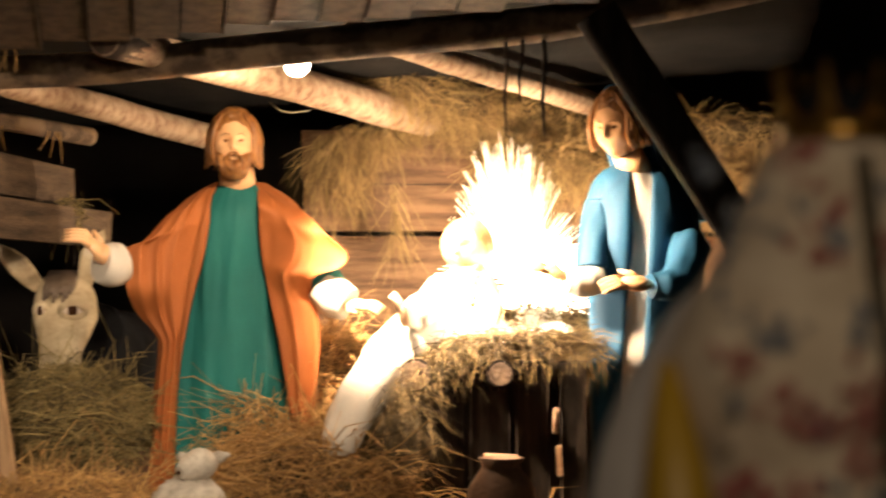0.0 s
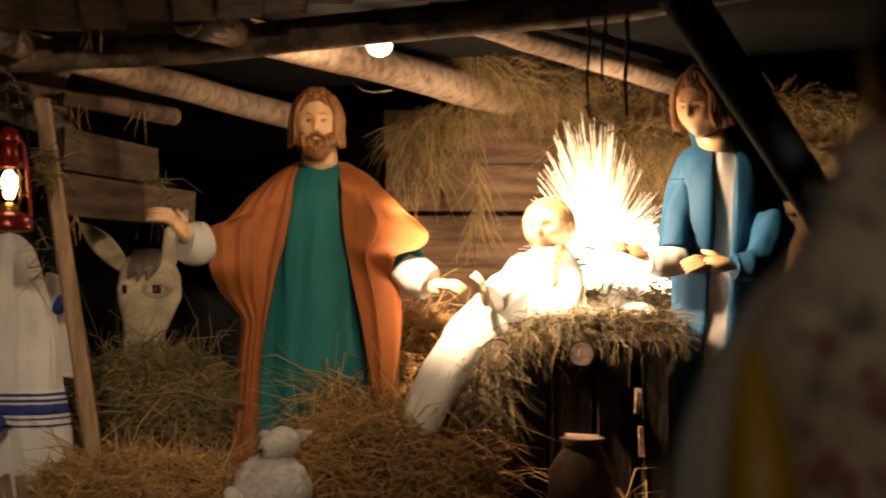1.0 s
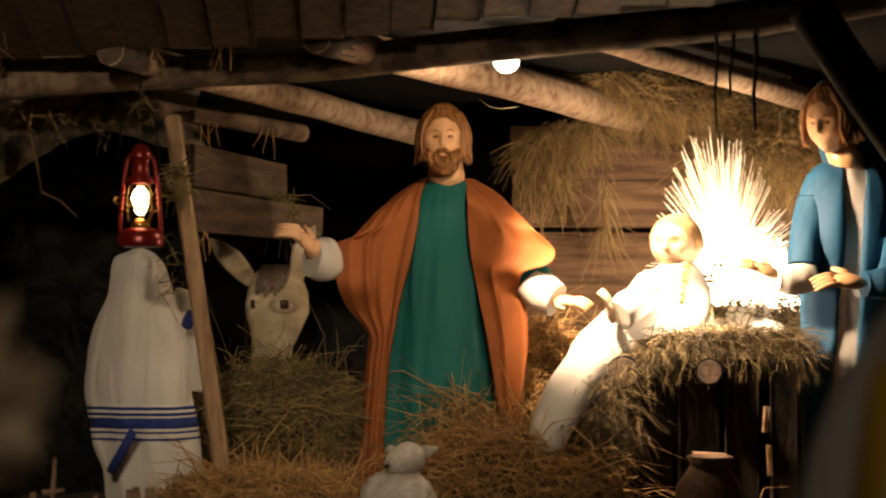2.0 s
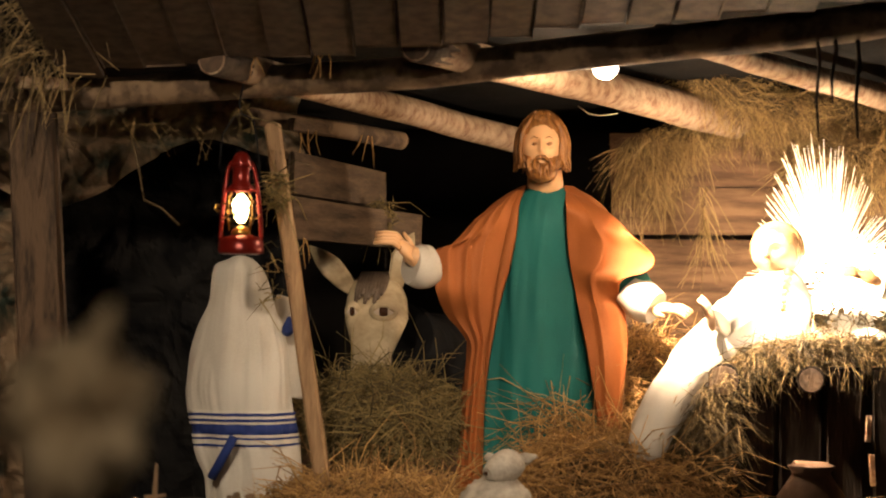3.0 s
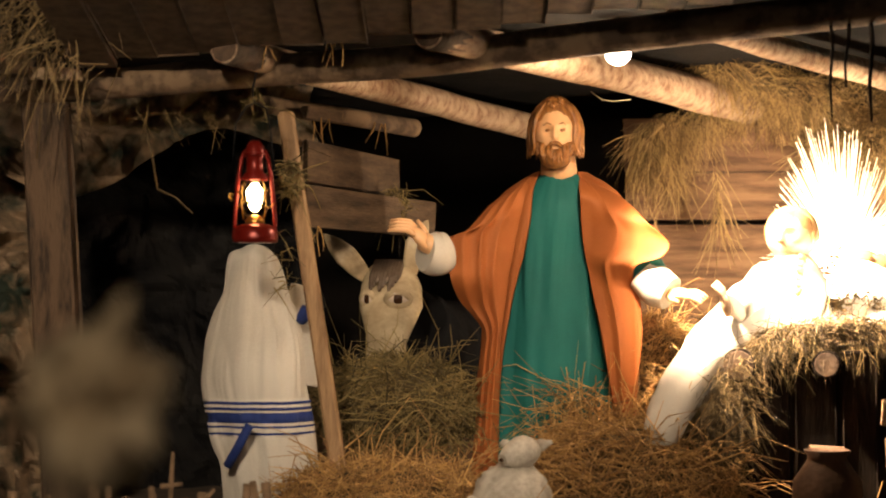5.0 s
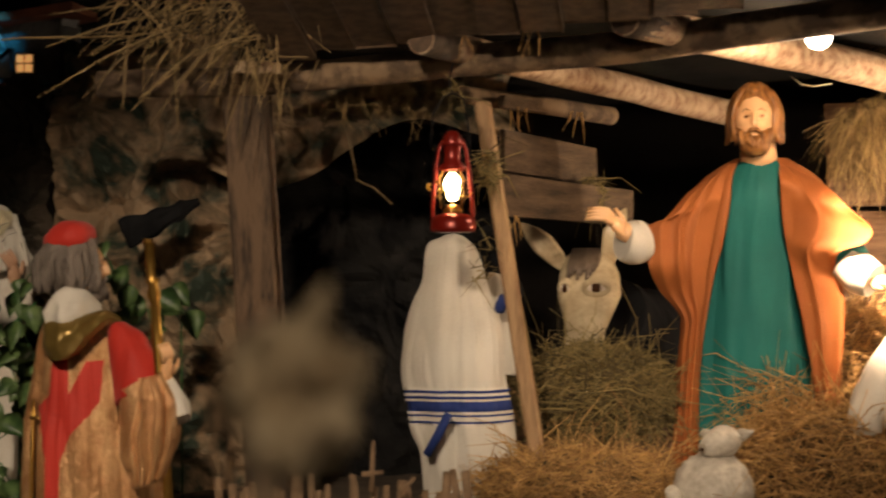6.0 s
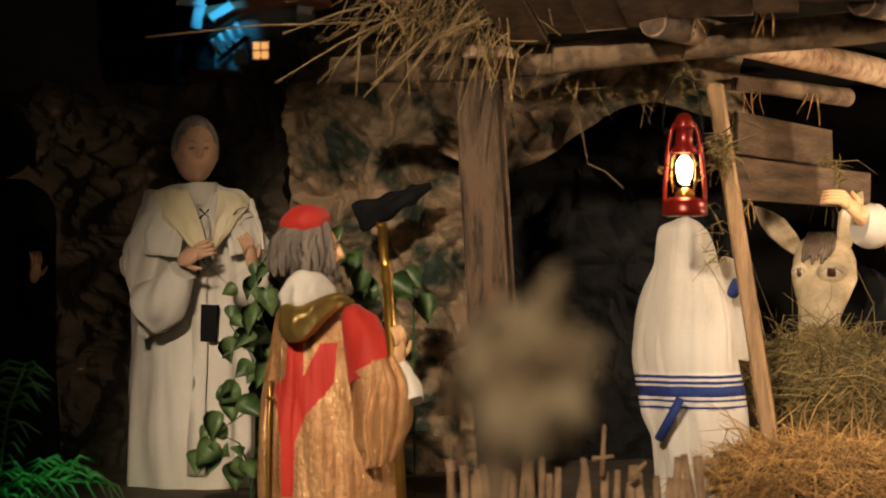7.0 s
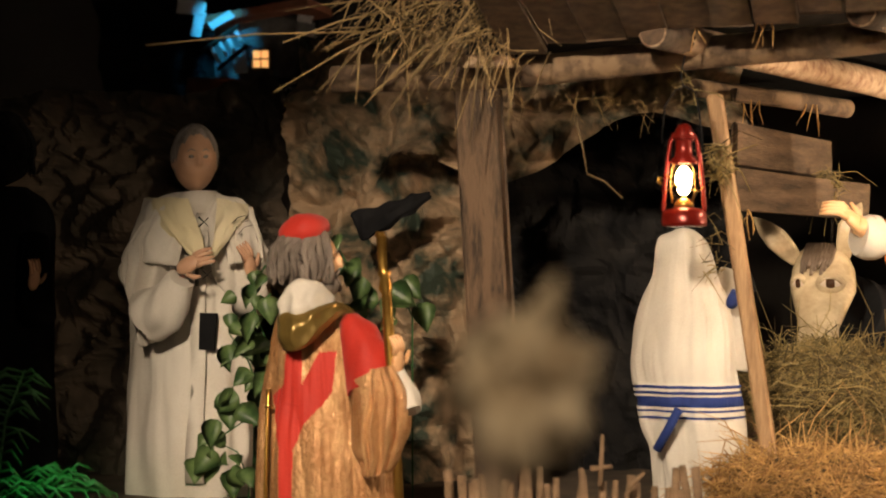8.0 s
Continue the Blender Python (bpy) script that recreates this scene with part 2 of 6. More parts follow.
# ---- mesh tools ----
class Shape:
    """Collects faces in world metres, then becomes one mesh object with its origin at a given place."""

    def __init__(self):
        self.v, self.f, self.m, self.s = [], [], [], []

    def grid(self, rows, mat=0, closed=True, caps=True, smooth=True, mats=None):
        rows = np.asarray(rows, float)
        a, b, o = rows.shape[0], rows.shape[1], len(self.v)
        self.v += [tuple(p) for p in rows.reshape(-1, 3)]
        n = b if closed else b - 1
        for i in range(a - 1):
            for j in range(n):
                k = (j + 1) % b
                self.f.append((o + i * b + j, o + i * b + k, o + (i + 1) * b + k, o + (i + 1) * b + j))
                self.m.append(mats[i] if mats is not None else mat)
                self.s.append(smooth)
        if caps and closed:
            for ring, turn in ((0, -1), (a - 1, 1)):
                self.f.append(tuple(o + ring * b + j for j in range(b))[::turn])
                self.m.append(mats[min(ring, a - 2)] if mats is not None else mat)
                self.s.append(False)
        return self

    def tube(self, pts, radii, n=8, mat=0, flat=1.0, smooth=True, rough=0.0):
        pts = [Vector(p) for p in pts]
        if isinstance(radii, (int, float)):
            radii = [radii] * len(pts)
        if len(pts) > 2 and n >= 14:
            both = smooth_rings([(*p, r) for p, r in zip(pts, radii)], 34)
            pts, radii, n = [Vector(q[:3]) for q in both], [max(0.0005, q[3]) for q in both], max(n, 44)
            rough = 0
        up = Vector((0, 0, 1)) if abs((pts[-1] - pts[0]).normalized().z) < 0.9 else Vector((0, 1, 0))
        rows = []
        for i, p in enumerate(pts):
            d = (pts[min(i + 1, len(pts) - 1)] - pts[max(i - 1, 0)]).normalized()
            x = d.cross(up).normalized()
            y = x.cross(d).normalized()
            rows.append([p + (x * math.cos(a) * flat + y * math.sin(a)) * radii[i] * (1 + rough * random.uniform(-1, 1))
                         for a in np.linspace(0, 2 * math.pi, n, endpoint=False)])
        return self.grid(rows, mat, smooth=smooth)

    def ball(self, c, r, mat=0, turn=None, n=16, k=12, bend=None):
        c = Vector(c)
        r = Vector((r, r, r)) if isinstance(r, (int, float)) else Vector(r)
        turn = turn or Matrix.Identity(3)
        rows = []
        for i in range(k + 1):
            e = -math.pi / 2 + math.pi * (i + 0.02 * (i == 0) - 0.02 * (i == k)) / k
            row = []
            for j in range(n):
                a = 2 * math.pi * j / n
                u = Vector((math.cos(e) * math.sin(a), -math.cos(e) * math.cos(a), math.sin(e)))
                s = bend(u) if bend else 1.0
                row.append(c + turn @ Vector((u.x * r.x, u.y * r.y, u.z * r.z)) * s)
            rows.append(row)
        return self.grid(rows, mat)

    def box(self, c, size, mat=0, turn=None, jitter=0.0, bevel=0.0):
        c, s = Vector(c), Vector(size) / 2
        turn = turn or Matrix.Identity(3)
        b = min(bevel, min(s) * 0.9)
        rows = []
        for z, q in ((-s.z, b), (-s.z + b, 0), (s.z - b, 0), (s.z, b)) if b else ((-s.z, 0), (s.z, 0)):
            row = []
            for sx, sy in ((-1, -1), (1, -1), (1, 1), (-1, 1)):
                for ex, ey in (((1, 0), (0, 1)) if sx * sy > 0 else ((0, 1), (1, 0))) if b else ((0, 0),):
                    p = Vector((sx * (s.x - q - ex * b * (q == 0)), sy * (s.y - q - ey * b * (q == 0)), z))
                    p += Vector([random.uniform(-1, 1) * jitter for _ in range(3)])
                    row.append(c + turn @ p)
            rows.append(row)
        return self.grid(rows, mat, smooth=False)

    def straw(self, p, d, length, r=0.0016, mat=0, droop=0.3):
        """One bent stalk of three sides."""
        p, d = Vector(p), Vector(d).normalized()
        x = d.orthogonal().normalized()
        x.rotate(Matrix.Rotation(random.uniform(0, 6.28), 3, d))
        y = d.cross(x)
        mid = p + d * length * 0.5 + x * length * random.uniform(-0.12, 0.12)
        end = p + d * length + Vector((0, 0, -droop * length * random.random())) + x * length * random.uniform(-0.15, 0.15)
        o = len(self.v)
        for q, k in ((p, 1.0), (mid, 0.9), (end, 0.5)):
            for a in (0, 2.09, 4.19):
                self.v.append(tuple(q + (x * math.cos(a) + y * math.sin(a)) * r * k))
        for i in (0, 3):
            for j in range(3):
                k = (j + 1) % 3
                self.f.append((o + i + j, o + i + k, o + i + 3 + k, o + i + 3 + j))
                self.m.append(mat)
                self.s.append(True)

    def object(self, name, mats, parent=None, origin=None, label="", category="", group="", kind=""):
        origin = Vector(origin) if origin is not None else (Vector(parent.matrix_basis.translation) if parent else Vector((0, 0, 0)))
        base = Vector((0, 0, 0))
        if parent:
            base = parent.matrix_basis.translation + (parent.parent.matrix_basis.translation if parent.parent else Vector((0, 0, 0)))
            origin = base
        me = bpy.data.meshes.new(name)
        me.from_pydata([tuple(Vector(p) - origin) for p in self.v], [], self.f)
        for m in mats if isinstance(mats, (list, tuple)) else [mats]:
            me.materials.append(m)
        me.polygons.foreach_set("material_index", self.m)
        me.polygons.foreach_set("use_smooth", self.s)
        me.update()
        ob = new(name, me)
        if parent:
            ob.parent = parent
        else:
            ob.location = origin
        return tagged(ob, label, category, group, kind)


def root(name, place, label, category, group="", kind=""):
    ob = new(name)
    ob.location = place
    ob.empty_display_size = 0.05
    return tagged(ob, label, category, group, kind)


def rot(axis, deg):
    return Matrix.Rotation(radians(deg), 3, axis)


def loft(shape, rings, mat=0, n=48, folds=0.0, k=9, gap=None, thick=0.012, depth=0.7, seed=0, mats=None):
    """Cloth round a body. rings: (x, y, z, half width). gap: for each ring the opening's two edges in x, or None for a closed skin."""
    rows = []
    for i, (x, y, z, r) in enumerate(rings):
        f = folds * (i / max(1, len(rings) - 1)) ** 0.7
        if gap:
            a0 = math.asin(max(-0.98, min(0.98, (gap[i][1] - x) / r)))
            a1 = 2 * math.pi - math.asin(max(-0.98, min(0.98, (x - gap[i][0]) / r)))
        else:
            a0, a1 = 0, 2 * math.pi * (1 - 1 / n)

        def skin(a, off):
            lag = 0.9 * noise.noise(Vector((math.sin(a) * 1.5 + seed, math.cos(a) * 1.5, z * 1.6)))
            s = 1 + f * ((0.9 - 2.2 * abs(math.sin(k * a / 2 + seed + lag))) * 0.6 + math.sin(round(k * 1.7) * a + 2.1 * seed - 0.5 * lag) * 0.3)
            q = Vector((math.sin(a) * 5.5 + seed * 7, math.cos(a) * 5.5, z * 2.2))
            s += folds * 0.9 * (abs(noise.noise(q)) - 0.2) + folds * 0.35 * noise.noise(q * 2.6)
            return (x + math.sin(a) * (r * s - off), y - math.cos(a) * (r * depth * s - off), z)
        angles = np.linspace(a0, a1, n)
        row = [skin(a, 0) for a in angles]
        if gap:
            row += [skin(a, thick) for a in angles[::-1]]
        rows.append(row)
    if mats is not None:
        mats = list(mats)
    return shape.grid(rows, mat, mats=mats)


def smooth_rings(rings, n=24):
    """Spreads rings evenly along the height by a smooth curve."""
    rings = np.array(rings)
    s = np.linspace(0, len(rings) - 1, n)
    out = []
    for c in range(rings.shape[1]):
        y = rings[:, c]
        m = np.gradient(y)
        i = np.clip(s.astype(int), 0, len(y) - 2)
        t = s - i
        out.append((2*t**3-3*t**2+1)*y[i] + (t**3-2*t**2+t)*m[i] + (-2*t**3+3*t**2)*y[i+1] + (t**3-t**2)*m[i+1])
    return [tuple(r) for r in np.array(out).T]


def palm(shape, p, tip, size, mat, up=(0, 0, 1), spread=0.08, curl=0.25):
    """An open plaster palm with five digits, from the wrist p towards tip."""
    p, d = Vector(p), (Vector(tip) - Vector(p)).normalized()
    x = d.cross(Vector(up)).normalized()
    y = x.cross(d)
    t = Matrix((x, d, y)).transposed()
    shape.ball(p + d * size * 0.45, (size * 0.36, size * 0.55, size * 0.2), mat, t, 12, 8)
    for i, a in enumerate((-1.0, -0.35, 0.35, 1.0)):
        q = p + d * size * 0.8 + x * a * size * 0.25
        w = (d + x * a * spread).normalized()
        shape.tube([q, q + w * size * 0.3, q + w * size * 0.55 - y * size * curl * 0.5, q + w * size * 0.72 - y * size * curl],
                   [size * 0.11, size * 0.1, size * 0.085, size * 0.05], 6, mat)
    q = p + d * size * 0.3 + x * size * 0.38
    shape.tube([q, q + (d + x) * size * 0.22, q + (d * 1.4 + x) * size * 0.36], [size * 0.12, size * 0.11, size * 0.06], 6, mat)


def head(shape, c, w, h, skin, hair, yaw=0, beard=False, long_hair=True, pitch=0, seed=5, eye=None):
    """A carved and painted head: sockets, brow, nose, lips and chin in one skin, hair and beard in wavy locks."""
    c = Vector(c)
    t = rot("Z", yaw) @ rot("X", pitch)
    rnd = random.Random(seed)

    def hump(x, z, x0, z0, wx, wz):
        return math.exp(-((x - x0) / wx) ** 2 - ((z - z0) / wz) ** 2)

    def face(u):
        s = 1.0 - 0.10 * max(0, -u.z - 0.25)
        if u.y < 0:
            x, z = abs(u.x), u.z
            s -= 0.14 * hump(x, z, 0.36, 0.06, 0.20, 0.12)
            s += 0.040 * hump(x, z, 0.32, 0.26, 0.30, 0.07)
            s += 0.025 * hump(x, z, 0.52, -0.14, 0.20, 0.18)
            k = (0.22 - z) / 0.44
            if 0 < k < 1:
                s += (0.06 + 0.19 * k) * math.exp(-(x / (0.07 + 0.06 * k)) ** 2) * min(1, (1 - k) * 6)
            s += (0.0 if beard else 0.045) * (hump(x, z, 0, -0.40, 0.24, 0.045) + hump(x, z, 0, -0.51, 0.20, 0.05)) - 0.03 * hump(x, z, 0, -0.455, 0.25, 0.022)
            s += 0.07 * hump(x, z, 0, -0.80, 0.26, 0.14) - 0.05 * hump(x, z, 0.55, -0.62, 0.25, 0.2)
        return s

    def on(x, z, out=1.0):
        """A place on the face at sideways x and height z of the unit head."""
        u = Vector((x, -math.sqrt(max(0.0, 1 - x * x - z * z)), z))
        k = face(u) * out
        return c + t @ Vector((u.x * w / 2 * k, u.y * w * 0.58 * k, u.z * h / 2 * k))

    def round_head(a, z, out):
        q = math.sqrt(max(0.0, 1 - z * z)) if z > -0.25 else 0.968
        return c + t @ Vector((math.sin(a) * q * w / 2 * out, (-math.cos(a) * q * 0.58 + 0.03) * w * out, z * h / 2 * (out if z > 0 else 1)))
    shape.ball(c, (w / 2, w * 0.58, h / 2), skin, t, 84, 60, face)
    for sx in (-1, 1):
        shape.ball(c + t @ Vector((sx * w * 0.49, 0.04 * w, -0.03 * h)), (w * 0.05, w * 0.12, h * 0.12), skin, t, 10, 8)
    if hair is None:
        return
    eye = hair if eye is None else eye
    for sx in (-1, 1):
        shape.ball(on(sx * 0.35, 0.06, 0.985), (w * 0.062, w * 0.024, h * 0.024), eye, t, 12, 8)
        shape.tube([on(sx * x, z, 0.995) for x, z in ((0.22, 0.03), (0.36, -0.005), (0.50, 0.045))], w * 0.014, 6, skin)
        shape.tube([on(sx * x, z, 1.0) for x, z in ((0.22, 0.07), (0.36, 0.12), (0.50, 0.06))], w * 0.008, 6, eye)
        shape.tube([on(sx * x, z, 1.0) for x, z in ((0.16, 0.235), (0.34, 0.285), (0.52, 0.22))], [w * 0.012, w * 0.018, w * 0.007], 6, hair)
    # skull cap of hair behind the hairline, then locks laid over it
    full = 1.10 if long_hair else 1.06
    shape.ball(c + t @ Vector((0, (0.085 if long_hair else 0.06) * w, 0.06 * h)), (w * 0.50 * full, w * 0.55 * full, h * 0.49 * (full if long_hair else 1.0)), hair, t, 30, 20,
               lambda u: 1 + 0.02 * math.sin(16 * math.atan2(u.x, -u.y)))
    low = -0.62 if long_hair else -0.05
    for i in range(74 if long_hair else 60):
        side = 1 if i % 2 else -1
        a1 = side * rnd.uniform(0.95 if long_hair else 1.35, math.pi)
        a0 = side * rnd.uniform(0.2, 0.6) + 0.3 * a1
        lo = low + rnd.uniform(-0.12, 0.15)
        wave = rnd.uniform(0, 6.28)
        path, rad = [], []
        for k in range(9):
            q = k / 8
            z = 0.985 - (0.985 - lo) * q ** 1.25
            a = a0 + (a1 - a0) * min(1, q * 1.9) ** 0.8 + 0.12 * math.sin(7 * q + wave) * q
            path.append(round_head(a, z, full + 0.02 + ((0.10 if long_hair else 0.02) * math.sin(7.5 * q + wave) * q + (0.12 * q * q if long_hair else 0))))
            rad.append(w * (0.062 if long_hair else 0.028) * (0.55 + 0.8 * q * (1 - q) * 2) * (0.5 if k == 8 else 1))
        shape.tube(path, rad, 7, hair)
    if long_hair:
        for i in range(22):
            a1 = rnd.uniform(-1.0, 1.0)
            path = [round_head(a1 * (0.35 + 0.65 * q) + 0.05 * math.sin(6 * q + i), 0.99 - (0.34 - 0.24 * abs(a1)) * q, full + 0.03 + 0.04 * math.sin(3 * q + i)) for q in (0, 0.35, 0.7, 1.0)]
            shape.tube(path, [w * 0.035, w * 0.045, w * 0.04, w * 0.015], 7, hair)
    if beard:
        shape.ball(c + t @ Vector((0, -0.33 * w, -0.385 * h)), (w * 0.36, w * 0.26, h * 0.17), hair, t, 18, 12)
        for i in range(64):
            a = rnd.uniform(-1.15, 1.15)
            z = -0.52 + 0.38 * abs(a) / 1.15 - rnd.uniform(0, 0.22)
            p = round_head(a, max(-0.95, z), 0.98 + 0.05 * math.cos(a))
            d = t @ Vector((math.sin(a) * 0.02 * w, -0.10 * w * math.cos(a), -h * rnd.uniform(0.10, 0.17)))
            curl = t @ Vector((rnd.uniform(-0.05, 0.05) * w, 0, 0))
            shape.tube([p, p + d * 0.5 + curl, p + d], [w * 0.04, w * 0.042, w * 0.012], 6, hair)
        for sx in (-1, 1):
            shape.tube([on(sx * x, z, 1.05) for x, z in ((-0.03, -0.30), (0.14, -0.325), (0.30, -0.43), (0.36, -0.58))], [w * 0.045, w * 0.052, w * 0.045, w * 0.018], 8, hair)


def panel(shape, rows_in, rows_out, mat, bulge=0.03, folds=0.012, k=5, thick=0.008, seed=0, n=56, m=60):
    """A hanging sheet of cloth between an inner and an outer edge, with folds that fan out downwards."""
    both = smooth_rings([(*a, *b) for a, b in zip(rows_in, rows_out)], m)
    rows = []
    for i, q in enumerate(both):
        a, b, v = Vector(q[:3]), Vector(q[3:]), i / (m - 1)
        row = []
        for j in range(n):
            u = j / (n - 1)
            lag = 0.5 * noise.noise(Vector((u * 3 + seed, v * 2.5, seed)))
            f = (0.7 - 2 * abs(math.sin(math.pi * (k * u + lag) + seed))) * folds * min(1, 0.25 + v * 2.2)
            row.append(a.lerp(b, u) + Vector((0, -bulge * math.sin(math.pi * u) - f, 0)))
        rows.append(row + [p + Vector((0, thick, 0)) for p in row[::-1]])
    return shape.grid(rows, mat)


def drape(shape, rings, mat, n=26, ripple=0.06, seed=0):
    """Hanging cloth: each ring runs from a top point to a bottom point with a half thickness."""
    rows = []
    n = max(n, 44)
    for i, q in enumerate(smooth_rings([(*t, *b, w) for t, b, w in rings], 26)):
        t, b, w = Vector(q[:3]), Vector(q[3:6]), max(0.002, q[6])
        i *= len(rings) / 26
        m, h = (t + b) / 2, (t - b) / 2
        fold = 0.28 * (0.6 - 1.6 * abs(math.sin(2.4 * i + seed)))
        rows.append([m + h * math.cos(a) + Vector((0, -1, 0)) * math.sin(a) * w * (1 + fold + 0.2 * math.sin(3 * a + seed + i)) + Vector((1, 0, 0)) * ripple * w * math.sin(5 * a + i)
                     for a in np.linspace(0, 2 * math.pi, n, endpoint=False)])
    return shape.grid(rows, mat)


def tilt(a, b):
    """Turn that lays the x axis along a to b, kept upright."""
    x = (Vector(b) - Vector(a)).normalized()
    y = Vector((0, 0, 1)).cross(x).normalized()
    return Matrix((x, y, x.cross(y))).transposed()


# ---- the large structure ----
def slab(name, c, size, material, label, turn=None):
    return Shape().box(c, size, 0, turn, 0, 0.004).object(name, material, origin=c, label=label, category="structure", kind="structure")


slab("ground", (0, 5, -0.1), (24, 24, 0.2), HALL, "dark stone floor of the hall")
slab("floor", (0, 7.6, FLOOR / 2), (11.6, 6.4, FLOOR), EARTH, "earth-covered raised stage floor under the crib")
slab("wall_north", (0, 11.6, 2.8), (12.2, 0.2, 5.6), HALL, "unlit plaster wall far behind the crib")
slab("wall_west", (-6.1, 5, 2.8), (0.2, 13.4, 5.6), HALL, "unlit plaster side wall of the hall")
slab("wall_east", (6.1, 5, 2.8), (0.2, 13.4, 5.6), HALL, "unlit plaster side wall of the hall")
slab("wall_south", (0, -1.8, 2.8), (12.2, 0.2, 5.6), HALL, "unlit plaster wall behind the visitor")
slab("ceiling", (0, 5, 5.7), (12.4, 13.6, 0.2), HALL, "unlit plaster ceiling of the hall")


END = mat("sawn_end", (0.16, 0.10, 0.06), (0.07, 0.045, 0.03), 14, 0.85, bump=0.4, fine=60)


def log(name, pts, radii, material, label, n=14, rings=14):
    pts = [Vector(p) for p in pts]
    path, rad = [], []
    for i in range(rings):
        s = i / (rings - 1) * (len(pts) - 1)
        k = min(int(s), len(pts) - 2)
        p = pts[k].lerp(pts[k + 1], s - k)
        path.append(p + Vector((0, noise.noise(p * 3) * 0.008, noise.noise(p * 3 + Vector((9, 0, 0))) * 0.008)))
        rad.append(radii[0] + (radii[1] - radii[0]) * i / (rings - 1))
    s = Shape().tube(path, rad, n, 0)
    ob = s.object(name, material, origin=pts[0], label=label, category="log", group="rafters of the shed" if name == "rafter" else "")
    d = (path[1] - path[0]).normalized()
    Shape().tube([path[0] - d * 0.004, path[0] + d * 0.01], [rad[0] * 0.9, rad[0] * 0.92], 13, 0, smooth=False).object("cut_end", END, parent=ob, label="weathered sawn end")
    if name == "rafter":
        Shape().tube([path[0] + d * 0.001, path[0] + d * 0.09, path[0] + d * 0.17], [rad[0] * 1.05, rad[0] * 1.06, rad[0] * 1.03], 13, 0, rough=0.03).object("bark_sleeve", STUB, parent=ob, label="grey bark left on the log end")
    return ob


log("front_beam", [(-1.718, 5.749, 2.099), (-1.218, 5.773, 2.105), (-0.002, 5.700, 2.193), (1.131, 5.382, 2.283), (1.932, 5.043, 2.414)], (0.0424, 0.0561), BARK, "rough debarked log beam across the front of the shed", rings=30)
log("rafter", [(-0.683, 5.48, 2.187), (0.236, 7.596, 2.146), (0.408, 7.889, 2.135)], (0.0437, 0.0574), LOG, "round rafter log with peeling reddish bark")
log("rafter", [(-0.097, 5.42, 2.227), (1.135, 7.616, 2.224)], (0.0477, 0.0716), LOG, "round rafter log with pale peeled wood")
log("rafter", [(0.615, 5.566, 2.277), (1.757, 7.394, 2.271)], (0.0350, 0.0492), LOG, "thin rafter log over the manger")
log("cross_beam", [(-0.645, 6.267, 2.100), (-0.178, 6.998, 2.087)], (0.0297, 0.0330), BARK, "squared side beam under the roof")


def post(name, foot, top, w, material, label):
    foot, top = Vector(foot), Vector(top)
    foot = foot + (foot - top) * ((foot.z - FLOOR) / (top.z - foot.z))
    z = (top - foot).normalized()
    x = Vector((0, 1, 0)).cross(z).normalized()
    t = Matrix((x, z.cross(x), z)).transposed()
    s = Shape().box((foot + top) / 2, (w, w * 0.9, (top - foot).length), 0, t, 0.002, 0.008)
    return s.object(name, material, origin=foot, label=label, category="post")


post("post", (-1.229, 5.822, 1.335), (-1.269, 5.813, 2.072), 0.132, OLDPOST, "weathered square wooden post holding the front beam")
post("post", (-0.424, 5.88, 1.22), (-0.546, 5.88, 2.042), 0.050, POSTWOOD, "slim slanting wooden post beside the lantern")
log("brace", [(1.953, 4.78, 0.987), (1.76, 4.83, 1.339), (1.59, 4.88, 1.629), (1.449, 4.93, 1.869), (1.284, 4.97, 2.134), (1.202, 4.98, 2.262)], (0.054, 0.060), DARKWOOD, "diagonal brace log, its shadow put into a near-black colour")

# roof boards over the rafters, seen from below
roof = root("roof", (-0.471, 5.580, 2.280), "roof of weathered boards laid side by side over the rafters", "roof", kind="structure")
random.seed(4)
a, b = Vector((-1.137, 5.637, 2.126)), Vector((1.597, 4.949, 2.317))
n = 22
for i in range(n):
    p = a.lerp(b, (i + 0.5) / n)
    w = (b - a).length / n
    q = p + Vector((random.uniform(-0.01, 0.01), -1.0, 0.22 + random.uniform(-0.01, 0.01)))
    u, v = q, p + Vector((0, 0, random.uniform(-0.015, 0.015)))
    z = (v - u).normalized()
    x = (b - a).normalized()
    y = z.cross(x).normalized()
    x = y.cross(z)
    t = Matrix((x, y, z)).transposed()
    Shape().box((u + v) / 2 + Vector((0, 0, 0.03)), (w * random.uniform(0.93, 0.985), 0.02, (v - u).length), 0, t, 0.003, 0.003).object("board", PLANK, parent=roof)
s = Shape()
rows = []
for i in range(12):
    rows.append([a.lerp(b, -0.05 + 1.15 * j / 30) + Vector((0.8 * i / 11, 0.05 + 2.6 * i / 11, 0.10 + 0.02 * noise.noise(Vector((j, i, 0)) * 0.7))) for j in range(31)])
rows = [r + [q + Vector((0, 0, 0.015)) for q in r[::-1]] for r in rows]
s.grid(rows, 0)
s.object("roofing_felt", FELT, parent=roof, label="black roofing felt over the rafters")

